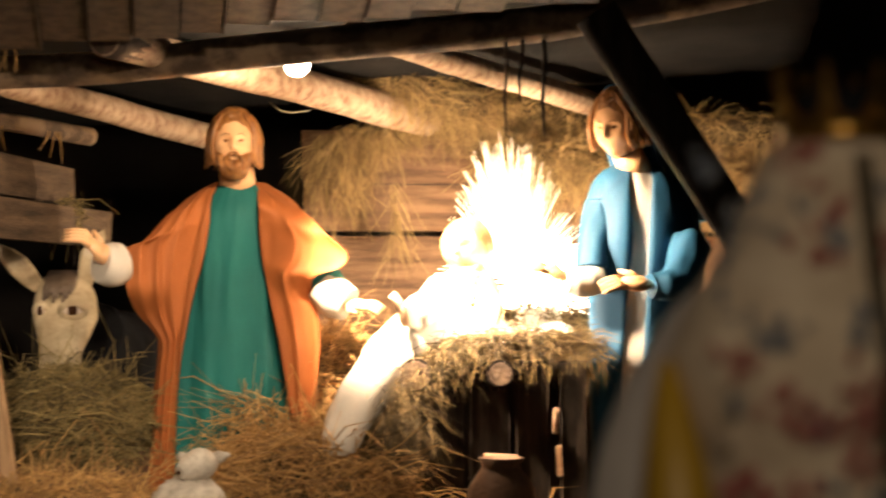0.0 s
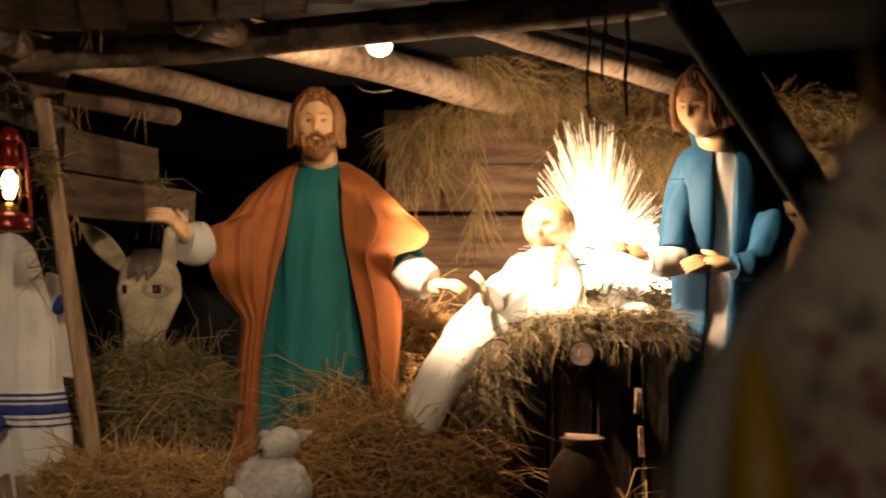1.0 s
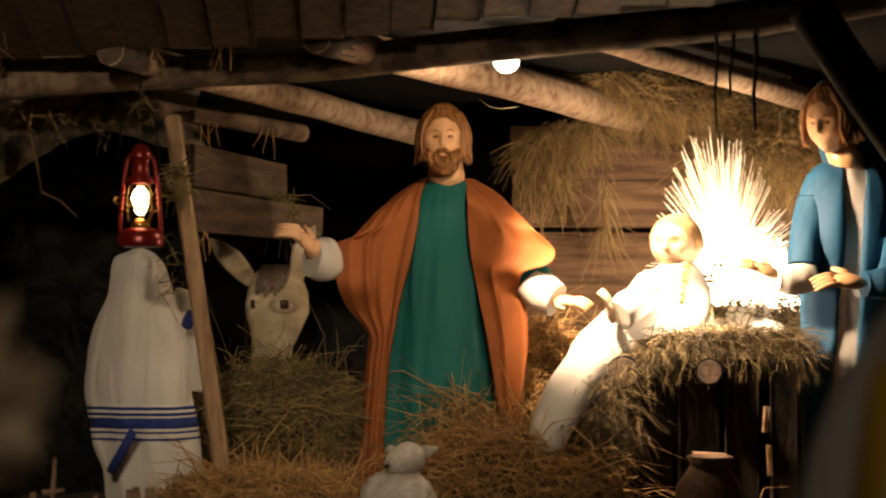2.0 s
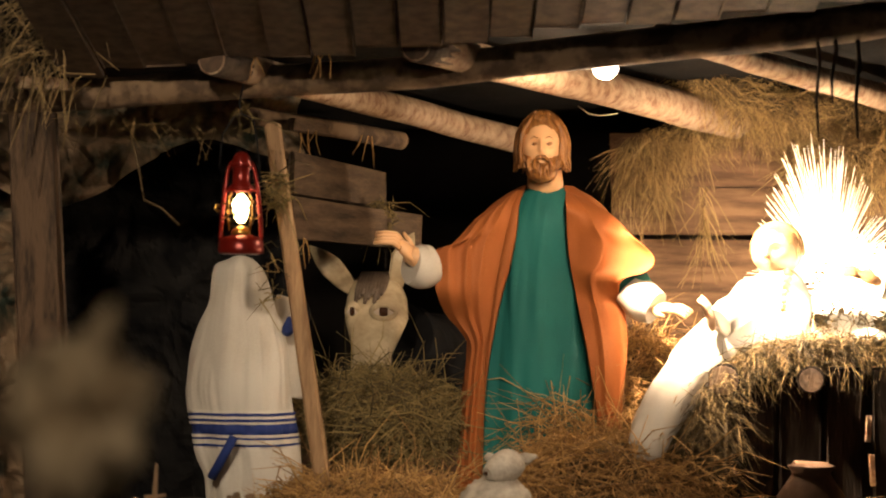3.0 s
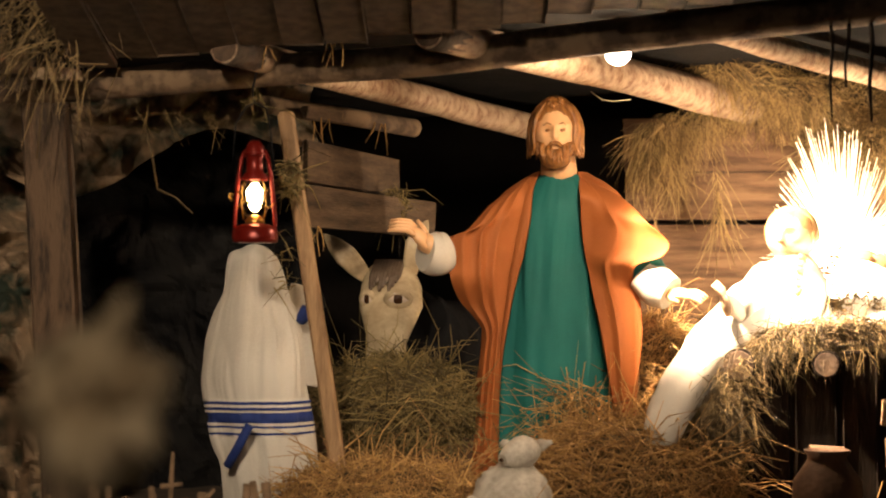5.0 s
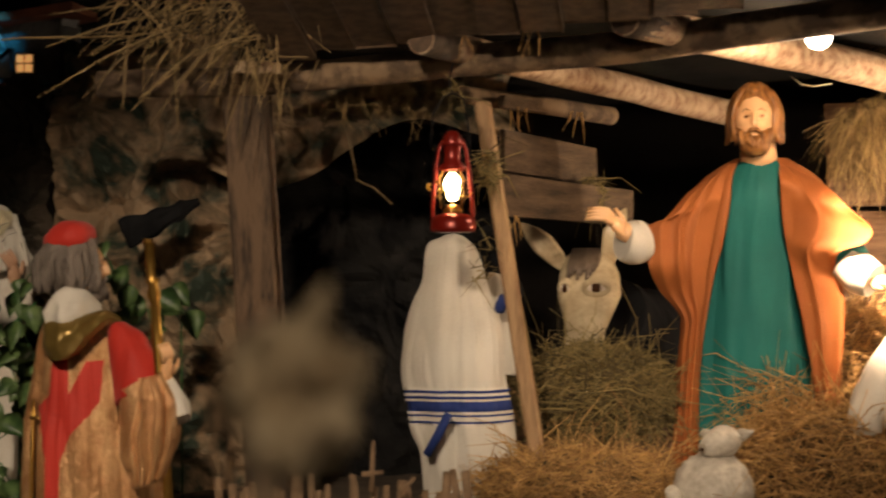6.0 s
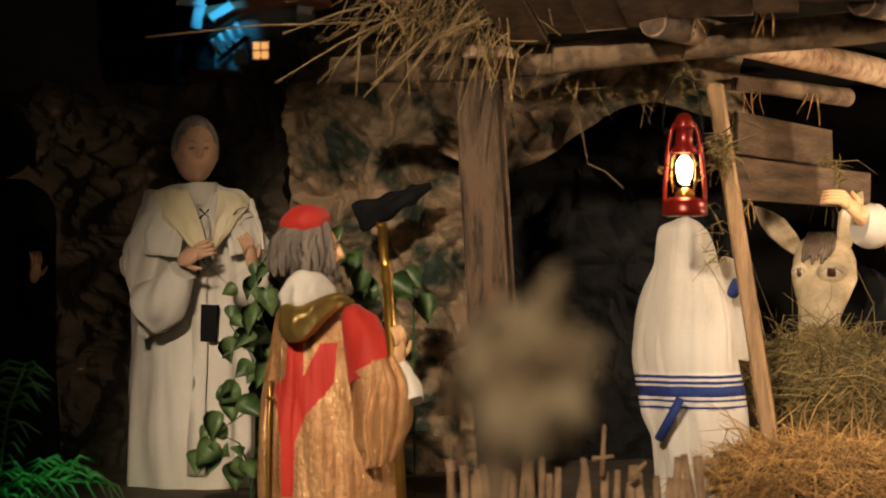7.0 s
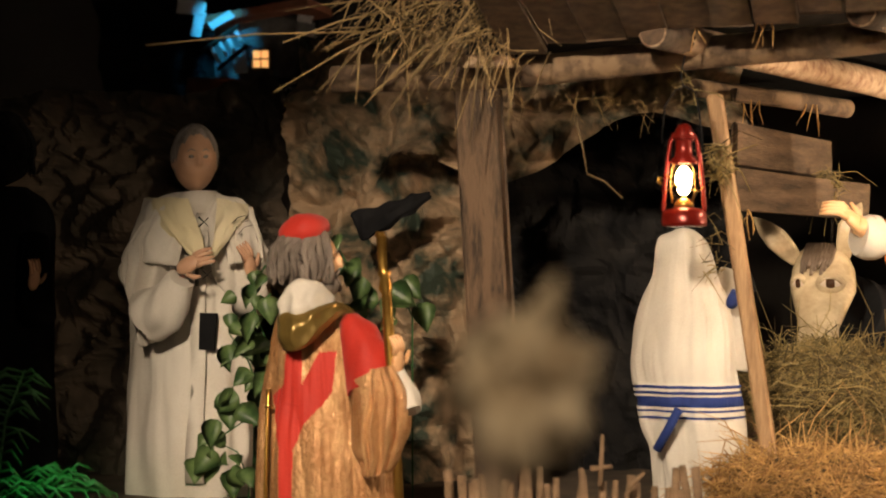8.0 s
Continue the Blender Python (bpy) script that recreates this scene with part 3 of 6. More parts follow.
# back wall of boards behind the manger, side boards behind the donkey
back = root("wall_back", (1.050, 7.830, 1.725), "back wall of wide brown boards behind the manger", "wall", kind="structure")
z0 = FLOOR
l, r = (0.653, 7.873, 1.725), (2.787, 7.392, 1.718)
top = (1.050, 7.830, 2.179)[2]
cut = (1.050, 7.830, 1.762)[2]
for lo, hi in ((z0, z0 + 0.3), (z0 + 0.305, z0 + 0.58), (z0 + 0.585, cut - 0.012), (cut + 0.012, cut + 0.2), (cut + 0.205, top)):
    Shape().box(((l[0] + r[0]) / 2 + random.uniform(-0.01, 0.01), 7.72, (lo + hi) / 2), (r[0] - l[0], 0.03, hi - lo), 0, None, 0.003, 0.004).object("board", WALLPLANK, parent=back)
side = root("wall_side", (-0.389, 7.190, 1.841), "open side wall of grey boards with gaps", "wall", kind="structure")
for p, q, h in (((-0.507, 6.129, 1.908), (-0.253, 7.296, 1.919), 0.1336), ((-0.508, 6.129, 1.765), (-0.114, 7.299, 1.757), 0.1299), ((-0.518, 6.279, 2.076), (-0.185, 7.298, 2.112), 0.0400)):
    p, q = Vector(p), Vector(q)
    Shape().box((p + q) / 2, ((q - p).length, 0.022, h), 0, tilt(p, q), 0.006, 0.003).object("board", SIDEPLANK, parent=side)


# ---- hay ----
def bundle(name, c, r, n, material, label, length=0.13, core=True, seed=1, z_low=None, thick=0.0019, lie=0.6):
    """A heap of stalks over a core darkened for the shade between them: an ellipsoid of radii r round c."""
    random.seed(seed)
    c, r = Vector(c), Vector(r)
    s = Shape()
    if core:
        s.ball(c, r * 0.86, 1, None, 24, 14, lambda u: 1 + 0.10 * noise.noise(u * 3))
    for _ in range(n):
        u = Vector((random.gauss(0, 1), random.gauss(0, 1), random.gauss(0, 1))).normalized()
        p = c + Vector((u.x * r.x, u.y * r.y, u.z * r.z)) * random.uniform(0.8, 1.0) * (1 + 0.10 * noise.noise(u * 3))
        if z_low is not None and p.z < z_low:
            continue
        d = Vector((random.gauss(0, 1), random.gauss(0, 1), random.gauss(0, 0.6)))
        d = d - u * d.dot(u) * lie + u * random.uniform(0, 0.5)
        if random.random() < 0.04:
            s.straw(p, d + u * 0.8, length * random.uniform(1.2, 2.0), thick * 1.2, droop=0.5)
        else:
            s.straw(p - d.normalized() * length * 0.4, d, length * random.uniform(0.4, 1.3), thick * random.uniform(0.6, 1.3))
    ob = s.object(name, [material, HAYCORE], origin=(c.x, c.y, FLOOR), label=label, category="hay", kind="stuff")
    return ob


bundle("hay_pile", (0.509, 6.029, 0.834), (0.3741, 0.36, 0.2672), 8200, HAY, "loose golden hay heaped before the manger", 0.17, seed=2, lie=0.35)
bundle("hay_pile", (0.643, 6.689, 1.196), (0.1874, 0.22, 0.2072), 4600, HAY, "golden hay piled beside the manger", 0.15, seed=3, lie=0.35)
bundle("hay_bundle", (-0.225, 6.446, 1.081), (0.2849, 0.3, 0.1937), 6200, GREENHAY, "greenish dried hay heaped in front of the donkey", 0.15, seed=5, lie=0.35)
bundle("hay_pile", (-0.248, 5.945, 0.861), (0.3329, 0.3, 0.1086), 4600, HAY, "loose hay on the stage floor below the basket", 0.15, seed=6, lie=0.4)
bundle("hay_pile", (0.359, 6.190, 1.073), (0.1278, 0.1, 0.1095), 160, HAY, "long stalks standing out of the hay before the robe", 0.26, False, 7, lie=0.1)


# ---- statues ----
CLOTHS = {TEAL, ORANGE, WHITE, CREAM, BLUE, BLACK, BROCADE, FLORAL, GREYCLOTH, YELLOW, RED}


def statue(shape, name, mats, foot, label, category="statue", crease=0.011):
    """One mesh; its cloth is drawn into upright creases."""
    ob = shape.object(name, mats, origin=foot, label=label, category=category)
    me = ob.data
    cloth = {i for p in me.polygons if mats[p.material_index] in CLOTHS for i in p.vertices}
    normals = [v.normal.copy() for v in me.vertices]
    for i in cloth:
        v = me.vertices[i]
        q = Vector((v.co.x * 11, v.co.y * 11, v.co.z * 2.6))
        d = 0.55 - 1.6 * abs(noise.noise(q)) + 0.5 * noise.noise(q * 2.3 + Vector((3, 1, 8)))
        v.co += normals[i] * crease * d
    me.update()
    return ob


# standing man in a teal tunic and rust mantle
s = Shape()
tunic = smooth_rings([(*(0.330, 6.492, 1.884), 0.0689), (*(0.330, 6.492, 1.850), 0.1148), (*(0.331, 6.492, 1.758), 0.1761), (*(0.318, 6.492, 1.566), 0.1876),
                      (*(0.309, 6.493, 1.337), 0.1991), (*(0.310, 6.493, 1.070), 0.2144), (*(0.311, 6.493, 0.614), 0.2259)], 30)
loft(s, tunic, 0, 110, 0.07, 7, seed=1)
rings = [(*(0.332, 6.522, 1.894), 0.0880), (*(0.330, 6.522, 1.863), 0.1455), (*(0.330, 6.522, 1.813), 0.2067), (*(0.330, 6.522, 1.740), 0.2412), (*(0.325, 6.522, 1.624), 0.2565),
         (*(0.316, 6.522, 1.452), 0.2488), (*(0.305, 6.523, 1.260), 0.2527), (*(0.298, 6.523, 1.030), 0.2680), (*(0.293, 6.523, 0.610), 0.2833)]
edges = [((0.256, 6.495, 1.892)[0], (0.389, 6.488, 1.892)[0]), ((0.244, 6.495, 1.861)[0], (0.395, 6.488, 1.861)[0]), ((0.229, 6.496, 1.811)[0], (0.399, 6.488, 1.811)[0]), ((0.218, 6.496, 1.738)[0], (0.403, 6.487, 1.739)[0]),
         ((0.195, 6.497, 1.623)[0], (0.413, 6.487, 1.624)[0]), ((0.158, 6.498, 1.451)[0], (0.440, 6.485, 1.452)[0]), ((0.128, 6.499, 1.260)[0], (0.478, 6.482, 1.262)[0]), ((0.110, 6.499, 1.031)[0], (0.513, 6.480, 1.034)[0]), ((0.096, 6.499, 0.613)[0], (0.536, 6.478, 0.617)[0])]
rr = smooth_rings([(*p, *e) for p, e in zip(rings, edges)], 30)
loft(s, [q[:4] for q in rr], 1, 60, 0.03, 8, gap=[q[4:] for q in rr], seed=3)
# sleeves, cuffs and palms
panel(s, [(0.229, 6.46, 1.873), (0.215, 6.369, 1.832), (0.199, 6.33, 1.769), (0.184, 6.33, 1.703), (0.166, 6.33, 1.61), (0.151, 6.33, 1.535), (0.137, 6.33, 1.442), (0.126, 6.33, 1.368), (0.119, 6.33, 1.275), (0.108, 6.33, 1.07), (0.102, 6.33, 0.81), (0.098, 6.33, 0.625)],
      [(0.214, 6.458, 1.86), (0.099, 6.365, 1.783), (0.009, 6.27, 1.686), (-0.048, 6.27, 1.663), (-0.048, 6.27, 1.59), (-0.038, 6.27, 1.525), (-0.005, 6.35, 1.451), (0.064, 6.35, 1.359), (0.056, 6.35, 1.255), (0.038, 6.35, 1.05), (0.02, 6.35, 0.808), (0.006, 6.35, 0.622)], 1, 0.02, 0.008, 3, seed=1.3)
s.tube([(0.080, 6.400, 1.640), (-0.037, 6.330, 1.610), (-0.066, 6.290, 1.608)], [0.06, 0.050, 0.0415], 14, 0)
s.tube([(-0.059, 6.300, 1.619), (-0.090, 6.279, 1.611), (-0.125, 6.259, 1.618)], [0.0668, 0.0742, 0.0631], 16, 2)
s.tube([(-0.081, 6.259, 1.625), (-0.132, 6.239, 1.654)], [0.0334, 0.0315], 10, 3)
palm(s, (-0.105, 6.249, 1.632), (-0.190, 6.205, 1.715), 0.098, 3, (0.5, -0.6, 0.8), 0.1, 0.5)
panel(s, [(0.39, 6.46, 1.874), (0.386, 6.33, 1.816), (0.388, 6.33, 1.769), (0.391, 6.33, 1.713), (0.397, 6.33, 1.648), (0.405, 6.33, 1.592), (0.42, 6.33, 1.518), (0.433, 6.33, 1.452), (0.458, 6.33, 1.333), (0.488, 6.33, 1.146), (0.516, 6.33, 0.96), (0.526, 6.33, 0.627)],
      [(0.405, 6.47, 1.871), (0.528, 6.384, 1.801), (0.597, 6.27, 1.72), (0.671, 6.27, 1.65), (0.652, 6.27, 1.601), (0.564, 6.27, 1.57), (0.567, 6.35, 1.509), (0.586, 6.35, 1.453), (0.592, 6.35, 1.331), (0.573, 6.35, 1.135), (0.583, 6.35, 0.959), (0.611, 6.35, 0.624)], 1, 0.02, 0.008, 2, seed=0.4)
s.tube([(0.540, 6.420, 1.700), (0.604, 6.361, 1.566), (0.624, 6.339, 1.529)], [0.0498, 0.0612, 0.0612], 16, 0)
s.tube([(0.603, 6.351, 1.544), (0.641, 6.328, 1.503), (0.680, 6.303, 1.481)], [0.0641, 0.0697, 0.0565], 16, 2)
palm(s, (0.669, 6.305, 1.481), (0.789, 6.230, 1.478), 0.0853, 3, (0, -0.5, 1))
s.tube([(0.327, 6.492, 1.850), (0.321, 6.472, 1.948)], [0.0651, 0.0574], 14, 3)
head(s, (0.311, 6.440, 2.016), 0.148, 0.218, 3, 4, yaw=-4, beard=True, eye=5)
statue(s, "statue", [TEAL, ORANGE, WHITE, SKIN, HAIR, EYE], ((0.310, 6.493, 0.804)[0], (0.310, 6.493, 0.804)[1], FLOOR), "bearded robed statue in teal tunic and rust-orange mantle, arms spread", crease=0.005)

# hooded statue in a white sari with blue bands, seen from behind
s = Shape()
sari = smooth_rings([(*(-0.660, 6.07, 1.634), 0.0250), (*(-0.659, 6.07, 1.617), 0.0643), (*(-0.657, 6.07, 1.588), 0.0840), (*(-0.657, 6.07, 1.495), 0.1108), (*(-0.652, 6.07, 1.37), 0.1484), (*(-0.659, 6.07, 1.228), 0.1698), (*(-0.645, 6.07, 1.121), 0.1662), (*(-0.634, 6.07, 1.032), 0.1644), (*(-0.616, 6.07, 0.926), 0.1537), (*(-0.611, 6.07, 0.748), 0.1537), (*(-0.609, 6.07, 0.5), 0.1644)], 90)
zb = [(-0.613, 6.069, 1.148)[2], (-0.613, 6.069, 1.139)[2], (-0.613, 6.069, 1.130)[2], (-0.613, 6.069, 1.121)[2], (-0.613, 6.069, 1.114)[2], (-0.613, 6.069, 1.082)[2], (-0.613, 6.069, 1.073)[2], (-0.613, 6.069, 1.066)[2], (-0.613, 6.069, 1.052)[2], (-0.613, 6.069, 1.045)[2]]
extra = []
for z in zb:
    i = max(j for j in range(len(sari)) if sari[j][2] > z)
    k = (sari[i][2] - z) / (sari[i][2] - sari[i + 1][2])
    extra.append(tuple(np.array(sari[i]) * (1 - k) + np.array(sari[i + 1]) * k))
sari = sorted(sari + extra, key=lambda q: -q[2])
bands = [1 if any(zb[j + 1] - 1e-6 <= (sari[i][2] + sari[i + 1][2]) / 2 <= zb[j] for j in (0, 2, 4, 6, 8)) else 0 for i in range(len(sari) - 1)]
loft(s, sari, 0, 180, 0.06, 4, seed=2, depth=0.75, mats=bands)
s.tube([(-0.656, 5.883, 1.082), (-0.692, 5.889, 1.014), (-0.726, 5.906, 0.955)], [0.0139, 0.0156, 0.0156], 8, 1, 1.0)
s.tube([(-0.544, 6.116, 1.521), (-0.520, 6.118, 1.453), (-0.509, 6.109, 1.328), (-0.510, 6.109, 1.186)], [0.0072, 0.0539, 0.0647, 0.0539], 14, 0)
s.tube([(-0.485, 5.950, 1.442), (-0.499, 5.959, 1.411), (-0.504, 5.969, 1.399)], [0.0177, 0.0194, 0.0177], 8, 1)
statue(s, "statue", [WHITE, NAVY], ((-0.598, 6.071, 0.725)[0], (-0.598, 6.071, 0.725)[1], FLOOR), "hooded statue in a white sari with navy-blue stripes, seen from behind", crease=0.015)

# woman in a blue mantle over white, bending over the manger
s = Shape()
rings = smooth_rings([(*(1.590, 6.096, 1.937), 0.0557), (*(1.598, 6.094, 1.904), 0.1150), (*(1.610, 6.091, 1.823), 0.1633), (*(1.624, 6.087, 1.641), 0.1929), (*(1.623, 6.087, 1.459), 0.1707), (*(1.623, 6.087, 1.204), 0.1707), (*(1.622, 6.088, 0.587), 0.1855)], 24)
loft(s, rings, 1, 60, 0.03, 7, seed=4)
ed = smooth_rings([((1.569, 6.102, 1.937)[0], (1.638, 6.083, 1.936)[0]), ((1.565, 6.102, 1.904)[0], (1.635, 6.084, 1.903)[0]), ((1.555, 6.105, 1.824)[0], (1.621, 6.088, 1.823)[0]), ((1.544, 6.108, 1.641)[0], (1.603, 6.093, 1.641)[0]), ((1.537, 6.110, 1.459)[0], (1.596, 6.095, 1.459)[0]), ((1.515, 6.115, 1.203)[0], (1.581, 6.098, 1.204)[0]), ((1.500, 6.119, 0.584)[0], (1.570, 6.101, 0.585)[0])], 24)
loft(s, [(x, y, z, r * 1.08) for x, y, z, r in rings], 0, 60, 0.03, 7, gap=ed, seed=4)
s.tube([(1.487, 6.071, 1.804), (1.444, 6.030, 1.657), (1.430, 6.002, 1.585)], [0.0584, 0.0584, 0.0548], 14, 0)
s.tube([(1.447, 5.998, 1.563), (1.387, 5.981, 1.552), (1.336, 5.972, 1.552)], [0.0511, 0.0475, 0.0402], 14, 1)
palm(s, (1.339, 5.972, 1.566), (1.232, 5.974, 1.609), 0.0826, 2, (0, -0.6, 1))
s.tube([(1.736, 5.900, 1.672), (1.658, 5.818, 1.548), (1.566, 5.792, 1.537)], [0.0647, 0.0580, 0.0400], 14, 0)
palm(s, (1.566, 5.792, 1.541), (1.418, 5.778, 1.551), 0.1025, 2, (0, -0.6, 1))
s.tube([(1.605, 6.071, 1.895), (1.557, 6.043, 1.975)], [0.0557, 0.0501], 12, 2)
head(s, (1.520, 6.011, 2.053), 0.1461, 0.2118, 2, 4, yaw=-42, long_hair=True, pitch=14)
veil = [(*(1.547, 6.045, 2.198), 0.0183), (*(1.566, 6.061, 2.178), 0.0803), (*(1.585, 6.077, 2.096), 0.1132), (*(1.630, 6.106, 1.971), 0.1205), (*(1.678, 6.135, 1.863), 0.1461), (*(1.697, 6.150, 1.753), 0.1680)]
ve = [(x - 0.9 * r, x + 0.1 * r) for x, y, z, r in veil]
vv = smooth_rings([(*p, *e) for p, e in zip(veil, ve)], 16)
loft(s, [q[:4] for q in vv], 0, 40, 0.03, 6, gap=[q[4:] for q in vv])
statue(s, "statue", [BLUE, WHITE, SKIN, GREYCLOTH, HAIR], ((1.622, 6.088, 0.768)[0], (1.622, 6.088, 0.768)[1], FLOOR), "robed statue in bright blue mantle over white, bending to the manger")

# child statue in a white gown half sitting on the manger
s = Shape()
s.tube([(1.074, 6.208, 1.605), (1.051, 6.181, 1.513), (0.971, 6.144, 1.413), (0.814, 6.066, 1.315), (0.675, 5.962, 1.177), (0.606, 5.869, 1.061), (0.595, 5.870, 1.035)], [0.0482, 0.1299, 0.1314, 0.1042, 0.0777, 0.0601, 0.0318], 28, 0, 1.0, rough=0.02)
s.tube([(0.960, 6.075, 1.495), (0.879, 6.016, 1.459), (0.838, 5.982, 1.433)], [0.0539, 0.0503, 0.0503], 12, 0)
palm(s, (0.821, 5.964, 1.415), (0.794, 5.947, 1.509), 0.0707, 1, (1, -0.5, 0.1))
for k in range(6):
    s.ball(Vector((1.07, 6.06, 1.594)).lerp(Vector((1.047, 5.99, 1.484)), k / 5), (0.017, 0.015, 0.014), 2, rot("Y", 35 * (-1) ** k), 12, 8)
head(s, (1.056, 6.190, 1.664), 0.1553, 0.1812, 1, 2, yaw=-30, long_hair=False)
statue(s, "child_statue", [WHITE, PALESKIN, BLOND], (0.932, 6.130, 1.313), "child statue in a long white gown sitting on the manger")

# white cloth spread over the hay
s = Shape()
rows = []
for i in range(22):
    row = []
    for j in range(16):
        u, v = i / 21, j / 15
        a, b = Vector((0.950, 6.010, 1.372)), Vector((1.400, 6.000, 1.380))
        p = a.lerp(b, u) + Vector((0, 0.55 * v, 0.10 * v + 0.045 * noise.noise(Vector((u * 7, v * 5, 1))) - 0.05 * (1 - v) ** 4))
        row.append(p)
    rows.append(row)
rows = [r + [p - Vector((0, 0, 0.012)) for p in r[::-1]] for r in rows]
s.grid(rows, 0)
s.object("swaddling_cloth", WHITE, origin=(1.181, 6.086, 1.368), label="crumpled white cloth spread on the manger hay", category="cloth")

# donkey
s = Shape()
skull = [((-0.270, 6.695, 1.192), 26, 22), ((-0.270, 6.695, 1.251), 36, 30), ((-0.268, 6.735, 1.305), 34, 32), ((-0.262, 6.795, 1.367), 45, 40), ((-0.258, 6.875, 1.434), 57, 50), ((-0.260, 6.955, 1.507), 55, 55), ((-0.266, 7.015, 1.569), 44, 50), ((-0.266, 7.055, 1.603), 24, 30)]
rows = []
for (p, w, d) in skull:
    rows.append([Vector(p) + Vector((math.sin(a) * w, -math.cos(a) * d + 0.12 * d * math.cos(2 * a), 0)) * 0.0020 for a in np.linspace(0, 2 * math.pi, 28, endpoint=False)])
s.grid(rows, 0)
for tip, mid, foot, w in (((-0.507, 6.962, 1.699), (-0.433, 6.937, 1.629), (-0.352, 6.971, 1.540), 20), ((-0.128, 6.979, 1.750), (-0.168, 6.948, 1.671), (-0.197, 6.977, 1.540), 19)):
    tip, mid, foot = Vector(tip), Vector(mid), Vector(foot)
    side = (tip - foot).cross(Vector((0, 1, 0))).normalized() * 0.0021
    rows = []
    for k, q in ((0.0, 0.55), (0.2, 0.85), (0.45, 1.0), (0.7, 0.75), (0.9, 0.34), (1.0, 0.04)):
        c = foot.lerp(mid, k * 2) if k < 0.5 else mid.lerp(tip, k * 2 - 1)
        rows.append([c + side * w * q * math.cos(a) + Vector((0, 0.0186 * q * (math.sin(a) + 0.8 * math.cos(a) ** 2 * -1), 0)) for a in np.linspace(0, 2 * math.pi, 14, endpoint=False)])
    s.grid(rows, 0)
for p, q in (((-0.230, 6.789, 1.463), 1.0), ((-0.343, 6.835, 1.463), 0.55)):
    p = Vector(p)
    s.ball(p, (0.052 * q, 0.0240, 0.036), 0, None, 16, 10)
    s.ball(p - Vector((0, 0.0080, 0)), (0.042 * q, 0.0200, 0.0205), 3, None, 16, 10)
    s.ball(p - Vector((0, 0.0130, 0)), (0.026 * q, 0.0175, 0.0200), 2, None, 14, 10)
    s.tube([p + Vector((x * 0.0020 * q, -0.0200, z * 0.0020)) for x, z in ((-20, 1), (-8, 9), (6, 9), (20, 0))], 0.0060, 8, 0)
s.ball((-0.259, 6.7, 1.27), (0.060, 0.052, 0.042), 0, None, 24, 14)
for x in (628, 668):
    s.ball(((-0.262, 6.595, 1.259)[0] + (x - 648) * 0.0019, (-0.261, 6.575, 1.259)[1], (-0.262, 6.595, 1.251)[2]), (0.0136, 0.0155, 0.0214), 2, None, 10, 8)
for i in range(9):
    a = Vector(((-0.333, 6.832, 1.547)[0] + i * 0.0112, (-0.334, 6.852, 1.547)[1] - 0.02 * math.sin(i / 8 * 3.14), (-0.334, 6.852, 1.491)[2]))
    s.tube([a + Vector((0, 0, 0.0 + 0.015 * (i % 3))), a + Vector((0.0081, 0.03, 0.0528)), a + Vector((0.0203, 0.13, 0.1057))], [0.0062, 0.0124, 0.0124], 6, 1)
# neck, body and legs in black: the unlit rear put into colour
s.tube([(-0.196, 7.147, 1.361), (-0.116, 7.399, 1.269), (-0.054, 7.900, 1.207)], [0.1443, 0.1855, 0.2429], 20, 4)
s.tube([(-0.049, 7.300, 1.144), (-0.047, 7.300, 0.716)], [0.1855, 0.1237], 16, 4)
statue(s, "donkey_statue", [DONKEY, DONKEYDARK, EYE, EYEWHITE, BLACK], ((-0.217, 7.197, 0.937)[0], 7.2, FLOOR), "glossy painted grey-beige donkey statue with upright ears, body blackened for shade", "statue")

# small lamb
s = Shape()
s.tube([(0.142, 5.718, 0.650), (0.143, 5.698, 0.818), (0.157, 5.698, 0.908), (0.181, 5.697, 0.967)], [0.1343, 0.1276, 0.0839, 0.0504], 22, 0, rough=0.05)
s.tube([(0.040, 5.660, 0.773), (0.034, 5.620, 0.856), (0.018, 5.600, 0.885)], [0.0336, 0.0302, 0.0168], 12, 0)
s.tube([(0.202, 5.716, 1.019), (0.174, 5.677, 1.016), (0.137, 5.638, 1.006), (0.114, 5.619, 0.997)], [0.0336, 0.0487, 0.0352, 0.0185], 16, 0, rough=0.03)
s.tube([(0.204, 5.696, 1.031), (0.230, 5.695, 1.034), (0.263, 5.694, 1.044)], [0.0134, 0.0201, 0.0050], 8, 0, 0.5)
s.tube([(0.135, 5.698, 1.037), (0.119, 5.699, 1.040), (0.106, 5.699, 1.033)], [0.0117, 0.0134, 0.0050], 8, 0, 0.5)
s.ball((0.160, 5.643, 1.022), 0.0084, 1, None, 8, 6)
s.ball((0.110, 5.609, 0.998), 0.0067, 1, None, 8, 6)
s.ball((0.143, 5.690, 0.858), (0.118, 0.112, 0.125), 0, None, 40, 30, lambda u: 1 + 0.13 * abs(noise.noise(u * 7)) + 0.03 * noise.noise(u * 16))
statue(s, "lamb_statue", [WOOL, EYE], ((0.142, 5.718, 0.650)[0], 5.6, FLOOR), "small off-white painted lamb statue in the hay")

# bishop with a red skullcap, turned away
s = Shape()
rings = smooth_rings([(*(-1.673, 5.344, 1.399), 0.0660), (*(-1.656, 5.350, 1.374), 0.1088), (*(-1.642, 5.354, 1.308), 0.1385), (*(-1.631, 5.357, 1.209), 0.1649), (*(-1.625, 5.359, 1.078), 0.1913), (*(-1.622, 5.360, 0.930), 0.2045), (*(-1.618, 5.361, 0.651), 0.2144)], 40)
rings = smooth_rings(rings, 230)
loft(s, rings, 0, 420, 0.06, 8, seed=5, depth=0.72)
